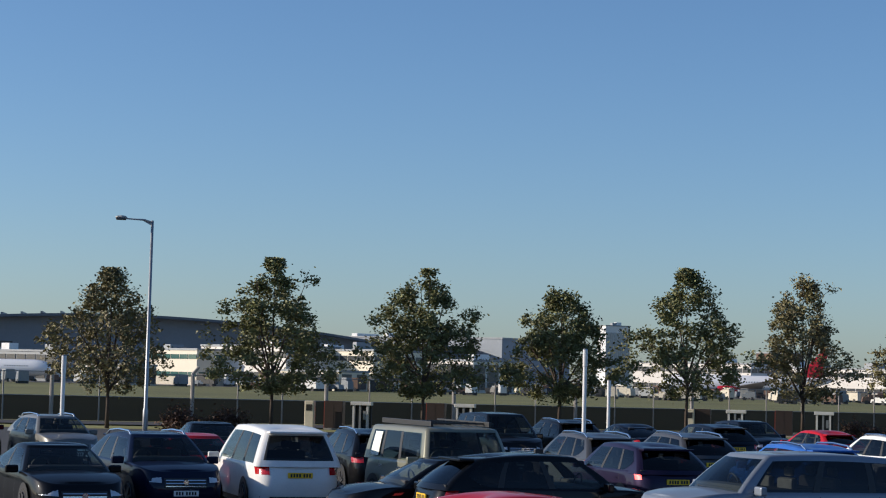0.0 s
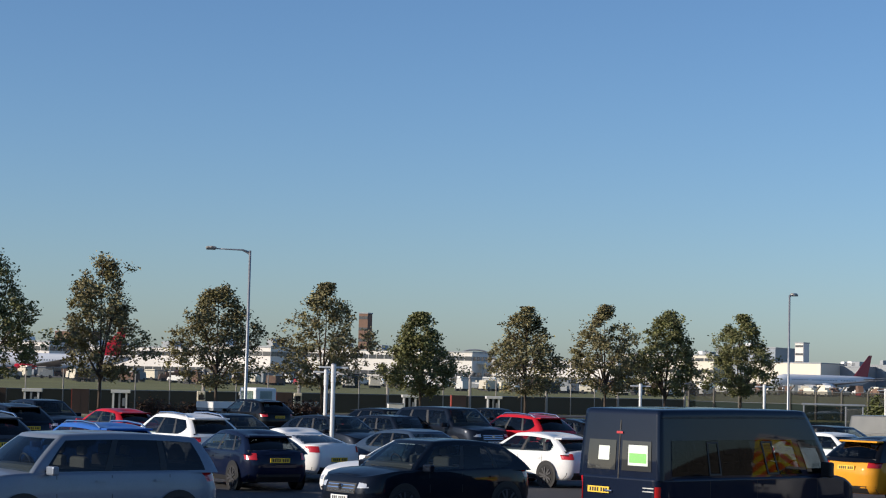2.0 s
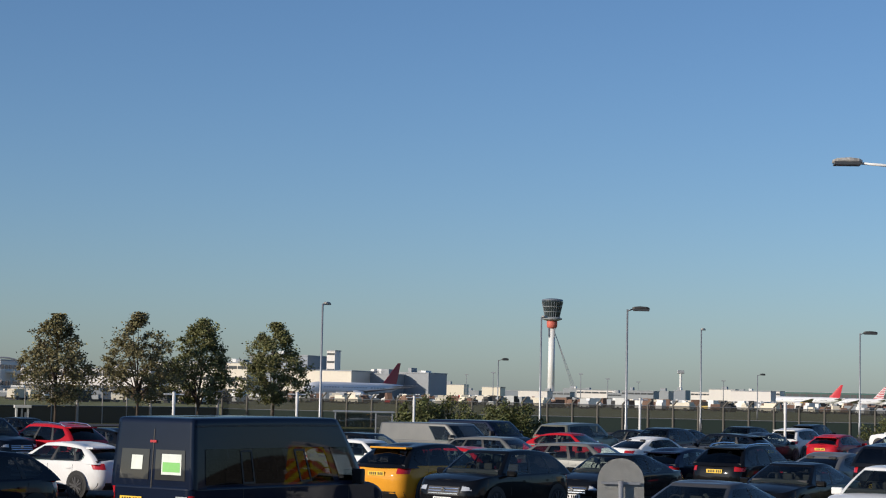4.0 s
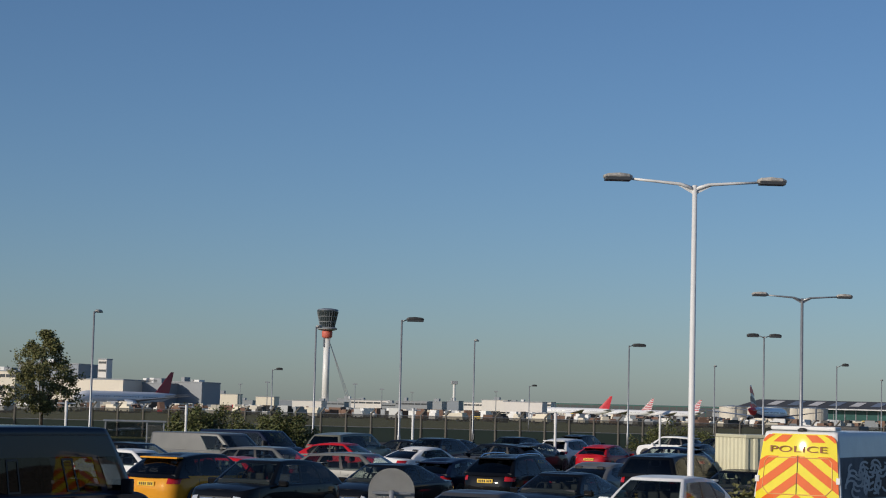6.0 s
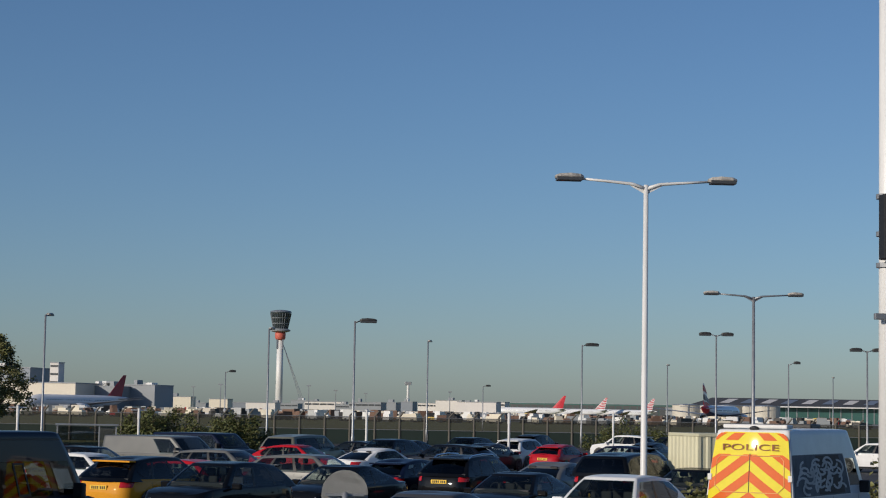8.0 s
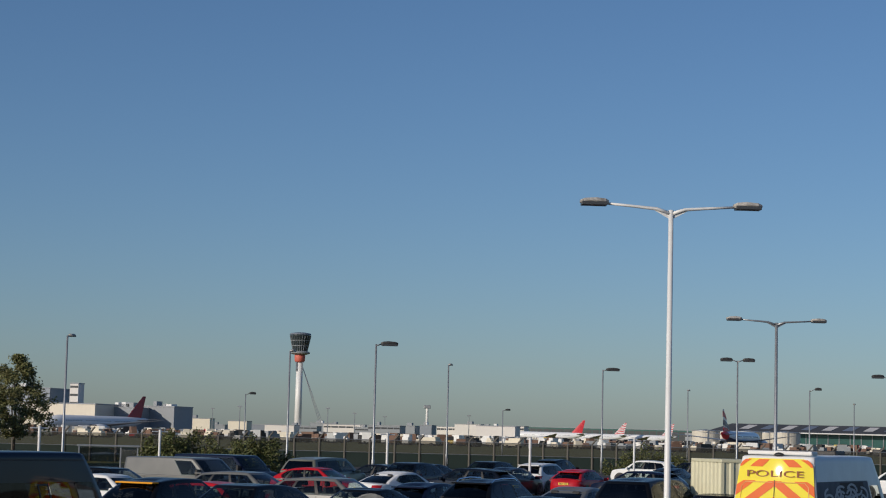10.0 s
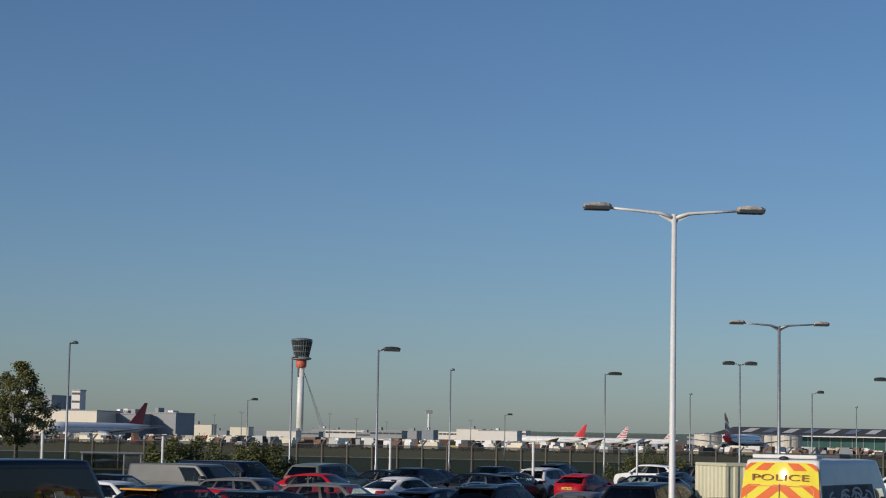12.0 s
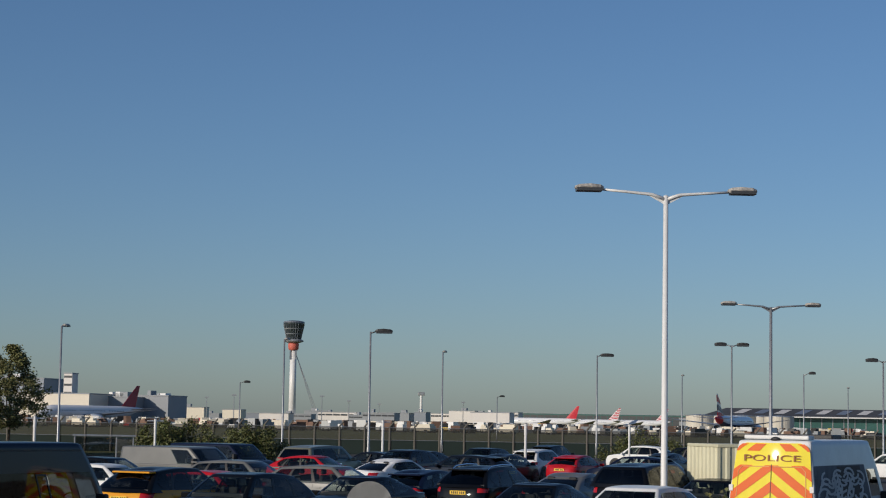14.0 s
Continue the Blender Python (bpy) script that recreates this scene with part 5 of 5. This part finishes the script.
def control_tower():
    p = polar(4.18, 1640)
    root = thing("control_tower", "tall white control tower with flared glazed cab and red collar", "tower", pose(p.x, p.y, 0))
    part("shaft", tube(bmesh.new(), [(0, 0, 0), (0, 0, 62)], [3.1, 2.7], 20), STEEL_W, root, smooth=True)
    part("collar", tube(bmesh.new(), [(0, 0, 61.5), (0, 0, 63), (0, 0, 67), (0, 0, 68)], [3.3, 4.4, 4.6, 4.0], 24), mat("faded_red_cladding", (0.55, 0.13, 0.09), 0.6), root, smooth=True)
    part("gallery", tube(bmesh.new(), [(0, 0, 68), (0, 0, 69), (0, 0, 70), (0, 0, 71)], [5.0, 8.4, 8.6, 6.6], 24), CLAD_G, root)
    cab = part("cab", tube(bmesh.new(), [(0, 0, 71), (0, 0, 84), (0, 0, 85)], [6.2, 9.0, 9.0], 24), CAB_GLASS, root)
    for k in range(24):
        a = k * math.pi / 12
        part("mullion", tube(bmesh.new(), [(6.25 * math.cos(a), 6.25 * math.sin(a), 71), (9.05 * math.cos(a), 9.05 * math.sin(a), 84)], [0.17, 0.17], 4), CLAD_D, cab)
    for z, r in ((75.5, 7.2), (80, 8.2)):
        part("transom", tube(bmesh.new(), [(0, 0, z - 0.25), (0, 0, z + 0.25)], [r + 0.1, r + 0.2], 24, caps=False), CLAD_G, cab)
    part("cab_roof", tube(bmesh.new(), [(0, 0, 85), (0, 0, 86.2), (0, 0, 87)], [9.3, 8.6, 4], 24), CLAD_D, root)
    for sx in (-1, 1):
        part("bracket", new_box(sx * 2.4 - 0.6, sx * 2.4 + 0.6, -2.9, -1.8, 54, 62), CLAD_D, root)
    for k in range(3):
        part("stay", tube(bmesh.new(), [(2.5, -0.5 + 0.5 * k, 58), (21 + 1.3 * k, -4 + 4 * k, 3)], [0.22, 0.22], 5), STEEL_G, root)
    part("base_building", new_box(-9, 9, -8, 8, 0, 8, 0.2), RENDER_W, root)


control_tower()
p = polar(0.35, 1700)
root = thing("radar_mast", "slim white radar mast with a flat head", "mast", pose(p.x, p.y, 0))
part("shaft", tube(bmesh.new(), [(0, 0, 0), (0, 0, 26)], [1.3, 1.1], 10), STEEL_W, root)
part("head", new_box(-3, 3, -1, 1, 26, 29, 0.3), STEEL_G, root)
for k, az in enumerate((8.3, 5.9, 3.3, 2.5, -0.9, 6.7, 1.6)):
    p = polar(az, 1050 + 60 * k)
    root = thing("floodlight_mast", "thin grey apron floodlight mast", "mast", pose(p.x, p.y, 0), "floodlight masts")
    part("shaft", tube(bmesh.new(), [(0, 0, 0), (0, 0, 15 + k % 3)], [0.3, 0.2], 6), STEEL_G, root)
    part("lamp_frame", new_box(-1.3, 1.3, -0.4, 0.4, 15 + k % 3, 15.8 + k % 3), CLAD_G, root)


# ---- aircraft ----
def fin(points, thick, span_axis="z"):
    """A tapered, rounded surface: root and tip outlines of (along, out) joined with thickness."""
    bm = bmesh.new()
    rows = []
    for (ya, yb, s, t, lift) in points:
        ring = []
        for k in range(12):
            a = 2 * math.pi * k / 12
            c = (1 + math.cos(a)) / 2
            y = yb + (ya - yb) * c
            h = t * math.sin(a) * (0.35 + 0.65 * c)
            ring.append((h, y, s) if span_axis == "z" else (s, y, h + lift))
        rows.append(ring)
    grid(bm, rows, close=True)
    bmesh.ops.holes_fill(bm, edges=[e for e in bm.edges if e.is_boundary])
    bmesh.ops.recalc_face_normals(bm, faces=bm.faces)
    return bm


def airliner(name, at, heading, length, label, belly, fin_mat, bands=(), engine_mat=WHITE_SKIN, rear=None):
    """A twin-engined wide-bodied jet, nose towards +y, standing on its wheels."""
    k = length / 63.7
    root = thing("airliner", label, "aircraft", pose(at.x, at.y, 0, 0, 0, heading) @ Matrix.Scale(k, 4), "airliners")
    r, cz, half = 3.1, 5.2, 31.8
    sect = [(half, 0.05, -0.75), (half - 1, 0.9, -0.6), (half - 3, 1.9, -0.3), (half - 6, 2.75, -0.05), (half - 9, 3.1, 0), (0, 3.1, 0), (-half + 20, 3.1, 0), (-half + 13, 2.7, 0.35), (-half + 7, 1.85, 1.0), (-half + 2, 0.9, 1.7), (-half, 0.25, 2.0)]

    def ring(y, rr, dz, a0, a1, n):
        return [(rr * math.sin(a0 + (a1 - a0) * i / n), y, cz + dz + rr * math.cos(a0 + (a1 - a0) * i / n)) for i in range(n + 1)]

    low = 0.62 * math.pi
    part("fuselage", grid(bmesh.new(), [ring(y, q, dz, -low, low, 22) for y, q, dz in sect]), WHITE_SKIN, root, smooth=True)
    part("belly", grid(bmesh.new(), [ring(y, q, dz, low, 2 * math.pi - low, 12) for y, q, dz in sect]), belly, root, smooth=True)
    if rear:
        part("tail_cone", grid(bmesh.new(), [[(p[0] * 1.02, p[1], cz + dz + (p[2] - cz - dz) * 1.02) for p in ring(y, q, dz, -math.pi, math.pi, 20)] for y, q, dz in sect[-3:]]), rear, root, smooth=True)
    for s in (-1, 1):
        for n in range(44):
            y = half - 11 - n * 0.98
            if y < -half + 14 or n in (10, 11, 28, 29):
                continue
            me = MASTERS.setdefault("cabin_window", mesh_of(new_box(-0.03, 0.03, -0.16, 0.16, -0.22, 0.22), "cabin_window", PANE))
            ob = new("cabin_window", me)
            ob.parent, ob.location = root, (s * 3.06, y, cz + 0.65)
        wing = part("wing", fin([(8.5, -6.5, s * 2.2, 0.75, 3.6), (1.5, -7.5, s * 10.5, 0.45, 4.4), (-11.5, -14.0, s * 29, 0.14, 6.6), (-13.8, -14.6, s * 31, 0.06, 6.9)], 1, "x"), WING_SKIN, root, "grey swept wing")
        part("tailplane", fin([(-half + 9.5, -half + 2.8, s * 1.0, 0.3, 6.7), (-half + 1.5, -half - 0.8, s * 10.6, 0.1, 7.6)], 1, "x"), WING_SKIN, root)
        eng = part("engine", tube(bmesh.new(), [(s * 9.6, 9.0, 2.5), (s * 9.6, 8.4, 2.5), (s * 9.6, 5.5, 2.5), (s * 9.6, 3.0, 2.6), (s * 9.6, 1.2, 2.7)], [1.65, 1.85, 1.95, 1.6, 0.9], 22, caps=False), engine_mat, root, smooth=True)
        part("fan", tube(bmesh.new(), [(s * 9.6, 8.3, 2.5), (s * 9.6, 8.2, 2.5)], [1.66, 1.66], 20), PLASTIC, eng)
        part("pylon", new_box(s * 9.6 - 0.2, s * 9.6 + 0.2, 0.5, 6.5, 3.9, 4.7, 0.1), WING_SKIN, root)
        gear = part("main_gear", new_box(s * 5.2 - 0.25, s * 5.2 + 0.25, -4.4, -3.9, 0.6, 4.0), STEEL_G, root)
        for yy in (-5.8, -4.3, -2.8):
            part("tyre", tube(bmesh.new(), [(s * 5.2 - 0.75, yy, 0.68), (s * 5.2 + 0.75, yy, 0.68)], [0.68, 0.68], 14), TYRE, gear)
    nose = part("nose_gear", new_box(-0.15, 0.15, half - 9.2, half - 8.8, 0.5, 3.2), STEEL_G, root)
    part("tyre", tube(bmesh.new(), [(-0.5, half - 9, 0.55), (0.5, half - 9, 0.55)], [0.55, 0.55], 14), TYRE, nose)
    part("cockpit_window", grid(bmesh.new(), [ring(y, q + 0.03, dz, -0.95, 0.95, 10) for y, q, dz in ((half - 2.0, 1.42, -0.42), (half - 3.0, 1.95, -0.27))]), PANE, root)
    y0, z0 = -half + 13.5, cz + 2.6

    def edge(t, lead):
        return (y0 - 9.8 * t) if lead else (y0 - 9.2 - 2.6 * t)

    tail = part("tail_fin", fin([(edge(t, 1), edge(t, 0), z0 + 10.6 * t, 0.36 * (1 - 0.7 * t), 0) for t in (0, 0.5, 1.0)], 1), fin_mat, root, "painted tail fin")
    for t0, t1, slope, material in bands:
        bm = bmesh.new()
        for s in (-1, 1):
            rows = []
            for j in range(4):
                row = []
                for i in range(7):
                    c = i / 6
                    t = min(max(t0 + (t1 - t0) * j / 3 + slope * (c - 0.5) + 0.05 * math.sin(c * math.pi), 0), 1)
                    y = edge(t, 1) + (edge(t, 0) - edge(t, 1)) * (0.04 + 0.92 * c)
                    row.append((s * (0.40 * (1 - 0.7 * t) + 0.02), y, z0 + 10.6 * t))
                rows.append(row)
            grid(bm, rows)
        part("fin_band", bm, material, tail)
    return root


here = polar(-8.4, 905)
ahead = Vector((math.sin(radians(24.5)), math.cos(radians(24.5)), 0))
airliner("airliner", here + ahead * 29, -24.5, 63.7, "white airliner with navy belly and red, white and blue tail", NAVY_SKIN, WHITE_SKIN,
         ((0.58, 0.86, 0.16, RED_SKIN), (0.18, 0.42, 0.22, NAVY_SKIN), (-0.15, 0.12, 0.14, RED_SKIN)), rear=RED_SKIN)
airliner("airliner", polar(10.05, 850), 140, 58, "white parked airliner with a dark red tail fin", WHITE_SKIN, mat("dark_red_skin", (0.3, 0.03, 0.045), 0.35), ())
airliner("airliner", polar(-3.3, 1400), 72, 56, "white parked airliner with a bright red tail fin", WHITE_SKIN, RED_SKIN, ())
STRIPE = tuple((0.05 + 0.14 * i, 0.12 + 0.14 * i, 0.06, RED_SKIN) for i in range(7))
airliner("airliner", polar(-4.6, 1450), 72, 54, "silver-white parked airliner with a striped red tail", WHITE_SKIN, WHITE_SKIN, STRIPE)
airliner("airliner", polar(-6.0, 1460), 72, 54, "silver-white parked airliner with a striped red tail", WHITE_SKIN, WHITE_SKIN, STRIPE)
airliner("airliner", polar(33.0, 560), 118, 50, "white parked airliner with red tail fin and red engines", WHITE_SKIN, RED_SKIN, (), RED_SKIN)
airliner("airliner", polar(55.5, 470), -60, 40, "pale airliner parked at the terminal", WHITE_SKIN, WHITE_SKIN, ())


# ---- ground equipment on the aprons ----
def clutter(name, count, az0, az1, d0, d1, seed, label, tall=(1.2, 3.2)):
    """Service vehicles, steps, dollies and barriers too many to count, each a tapered body and cab on wheels."""
    r = random.Random(seed)
    mats = (STEEL_W, RENDER_C, CLAD_G, PLASTIC, PAINT_Y, LAMP_RED, BRICK)
    root = thing(name, label, "vehicles", Matrix(), kind="stuff")
    bins = [([], []) for _ in mats]
    sides = ((0, 1, 3, 2), (4, 6, 7, 5), (0, 4, 5, 1), (2, 3, 7, 6), (0, 2, 6, 4), (1, 5, 7, 3))

    def lump(i, x0, x1, y0, y1, z0, z1, m, taper=0.0):
        verts, faces = bins[i]
        n = len(verts)
        for x in (x0, x1):
            for y in (y0, y1):
                for z in (z0, z1):
                    k = 1 - taper if z == z1 else 1
                    verts.append(m @ Vector((x * k, y * k, z)))
        faces.extend(tuple(n + q for q in f) for f in sides)

    for k in range(count):
        p = polar(r.uniform(az0, az1), r.uniform(d0, d1))
        m = pose(p.x, p.y, 0.05, 0, 0, r.uniform(0, 360))
        l, w, h = r.uniform(1.8, 6), r.uniform(1.2, 2.4), r.uniform(*tall)
        i = r.choice((0, 0, 0, 0, 1, 2, 2, 3, 4, 5) if k % 9 == 0 else (0, 0, 1, 1, 2, 3, 3, 6, 6))
        lump(i, -w / 2, w / 2, -l / 2, l / 4, 0.5, h, m, 0.06)
        lump(i, -w / 2, w / 2, l * 0.26, l / 2, 0.5, h * 0.75, m, 0.1)
        for ya, yb in ((-0.35, -0.2), (0.25, 0.4)):
            lump(3, -w / 2 - 0.02, w / 2 + 0.02, l * ya, l * yb, 0.0, 0.8, m, 0.0)
    for (verts, faces), material in zip(bins, mats):
        me = bpy.data.meshes.new("apron_vehicles")
        me.from_pydata(verts, [], faces)
        me.materials.append(material)
        ob = new("apron_vehicles", me)
        ob.parent = root
        ob["kind"] = "stuff"


PAINT_Y = mat("safety_yellow", (0.6, 0.42, 0.03), 0.5)
clutter("service_vehicles", 1500, -13, 13, 520, 1250, 11, "crowded white and grey airport service vehicles")
clutter("service_vehicles", 420, 13, 56, 380, 600, 12, "scattered airport service vehicles by the piers", (1.3, 3.0))


def glass_shelter(az, d):
    """A low glazed shelter beside the fence: four frame posts, smoked panes and a thin roof."""
    p = polar(az, d)
    root = thing("glass_shelter", "low smoked-glass shelter with grey metal frame beside the fence", "shelter", pose(p.x, p.y, 0.06, 0, 0, az))
    pane = clear_glass("smoked_shelter_glass", (0.65, 0.66, 0.67), 0.15)
    for x in (-1.3, 0.55, 1.3):
        part("post", new_box(x - 0.03, x + 0.03, -0.03, 0.03, 0, 2.05, 0.008), STEEL_G, root)
    for a, b in ((-1.27, 0.52), (0.58, 1.27)):
        part("pane", new_box(a, b, -0.008, 0.008, 0.2, 2.0), pane, root)
    part("roof", new_box(-1.4, 1.4, -0.1, 0.9, 2.05, 2.12, 0.01), STEEL_G, root)
    for x in (-1.3, 1.3):
        part("back_post", new_box(x - 0.03, x + 0.03, 0.8, 0.86, 0, 2.05, 0.008), STEEL_G, root)


glass_shelter(9.75, 88)


def pickup_truck(x, y, heading):
    root = thing("pickup_truck", "small white pickup truck with a boxy cab on the perimeter road", "truck", pose(x, y, 0.08, 0, 0, heading))
    part("cab", new_box(-0.85, 0.85, 0.7, 2.2, 0.55, 1.95, 0.12), STEEL_W, root)
    part("rear_window", new_box(-0.6, 0.6, 0.685, 0.7, 1.2, 1.75), GLASS, root)
    for s in (-1, 1):
        part("side_window", new_box(s * 0.853 - 0.006, s * 0.853 + 0.006, 1.0, 1.85, 1.2, 1.75), GLASS, root)
        part("side_board", new_box(s * 0.85 - 0.03, s * 0.85 + 0.03, -2.2, 0.6, 0.75, 1.1), STEEL_W, root)
        for yy in (1.5, -1.4):
            part("wheel", tube(bmesh.new(), [(s * 0.65, yy, 0.33), (s * 0.86, yy, 0.33)], [0.33, 0.33], 18), TYRE, root)
    part("windscreen", new_box(-0.7, 0.7, 2.2, 2.215, 1.15, 1.8), GLASS, root)
    part("bed", new_box(-0.85, 0.85, -2.2, 0.6, 0.6, 0.75), CLAD_G, root)
    part("tailgate", new_box(-0.85, 0.85, -2.24, -2.2, 0.75, 1.1), STEEL_W, root)


p = FOOT + ALONG * (92 * math.tan(radians(62 - 27.3))) - OUT * 8
pickup_truck(p.x, p.y, -28)

# ---- plain walls added out of view, to shape what the cars mirror ----
WALL_B = mat("unseen_wall_grey", (0.16, 0.155, 0.15), 0.8, 0, 0.2, 0.2, 4.0)
tagged(new("unseen_wall_south", mesh_of(new_box(-150, 71, -46, -40, 0, 8, 0.1), "unseen_wall_south", WALL_B)), "plain grey wall added out of view to shape reflections", "wall", kind="structure")
tagged(new("unseen_wall_east", mesh_of(new_box(65, 71, -40, 100, 0, 4, 0.1), "unseen_wall_east", WALL_B)), "plain grey wall added out of view to shape reflections", "wall", kind="structure")

# ---- parked vehicles ----
car("minibus", "charcoal", -8.2, 35.7, -27, extra=minibus_fit)
car("policevan", "white", 8.75, 44.9, -30, extra=police_fit)
car("saloon", "black", -31.51, 23.41, 248)
car("suv", "navy", -31.87, 26.26, 248, rails=True)
car("estate", "silver", -49.55, 36.82, 250, rails=True)
car("suv", "black", -50.95, 34.4, 244)
car("hatch", "red", -35.65, 30.62, 240)
car("mpv", "white", -30.92, 28.83, 60)
car("suv", "black", -33.70, 34.53, 60, rails=True)
car("offroad", "sage", -26.89, 29.89, 244, extra=roof_rack)
car("saloon", "black", -44.12, 38.56, 240)
car("mpv", "black", -42.53, 50.07, 240)
car("suv", "black", -41.77, 52.58, 60, rails=True)
car("suv", "grey", -30.68, 39.73, 60, rails=True)
car("suv", "plum", -25.56, 34.84, 60, lit=True)
car("suv", "grey", -30.36, 43.41, 60, rails=True)
car("saloon", "slate", -42.72, 57.94, 60)
car("suv", "slate", -37.34, 55.17, 60)
car("suv", "slate", -40.8, 62.95, 240)
car("hatch", "red", -36.40, 60.83, 60)
car("suv", "white", -27.61, 49.85, 60, rails=True)
car("suv", "blue", -23.97, 39.07, 60, rails=True)
car("bigsuv", "icesilver", -17.68, 28.29, 152)
car("suv", "black", -21.67, 26.72, -30, lit=True)
car("hatch", "black", -24.33, 27.03, 152)
car("hatch", "red", -16.11, 19.62, -28)
car("hatch", "navy", -22.4, 43.83, 51)
car("coupe", "white", -23.15, 48.15, 60)
car("estate", "slate", -27.14, 59.82, 240)
car("estate", "slate", -26.17, 63.02, 240)
car("hatch", "steel", -19.57, 48.74, 240)
car("saloon", "white", -16.58, 41.28, 152)
car("suv", "navyblack", -14.53, 36.64, 152)
car("suv", "black", -28.4, 67.6, 240)
car("bigsuv", "slate", -24.64, 64.13, 240)
car("hatch", "black", -30.87, 86.54, 240)
car("suv", "red", -22.4, 65.4, 60, rails=True)
car("hatch", "white", -16.87, 50.87, 60)
car("hatch", "black", -21.71, 69.16, 60)
car("hatch", "red", -12.61, 47.71, -28)
car("suv", "black", -40.42, 79.86, 60)
car("hatch", "slate", -30.44, 58.74, 240)
car("suv", "orange", -7.1, 51.4, -28)
car("suv", "black", -4.79, 47.11, 152)
car("saloon", "black", -2.02, 52.80, 152)
car("panelvan", "silver", -9.8, 74.6, -122)
car("panelvan", "navy", -9.4, 85.5, -122)
car("estate", "silver", -6.81, 68.47, -118)
car("hatch", "red", -6.35, 55.47, -118)
car("estate", "black", -11.9, 69.6, -118)
car("hatch", "white", -10.45, 61.37, -118)
car("estate", "silver", -3.43, 62.78, -118)
car("bigsuv", "sage", -5.10, 86.01, -28)
car("hatch", "red", -5.08, 81.86, -118)
car("saloon", "white", -1.63, 77.73, -40)
car("hatch", "navy", -0.29, 60.99, -28)
car("suv", "black", 1.67, 59.54, -28, rails=True)
car("saloon", "black", 2.57, 49.06, 152)
car("saloon", "silver", 4.29, 60.05, -28)
car("suv", "white", 4.33, 41.98, 152)
car("saloon", "grey", 0.27, 36.26, 152)
car("bigsuv", "black", 6.34, 57.94, -28)
car("hatch", "black", 7.99, 55.77, 152)
car("suv", "white", 5.35, 99.85, -28)
car("hatch", "red", 6.98, 94.93, -28)
car("suv", "black", 2.51, 100.93, 152)
car("suv", "black", 7.28, 119.68, -28)
car("estate", "navy", 9.50, 91.80, 60)
car("suv", "white", 13.50, 126.30, 60)
car("suv", "slate", 15.63, 119.88, 60)
car("hatch", "slate", -3.10, 94.44, 60)
car("suv", "slate", -1.45, 89.93, 152)
car("hatch", "slate", -0.7, 99.2, 152)
car("hatch", "slate", 3.55, 94.67, -28)
car("hatch", "slate", 12.92, 106.77, -28)
car("suv", "white", 25.43, 107.12, 60)
car("estate", "slate", 1.36, 87.60, 60)
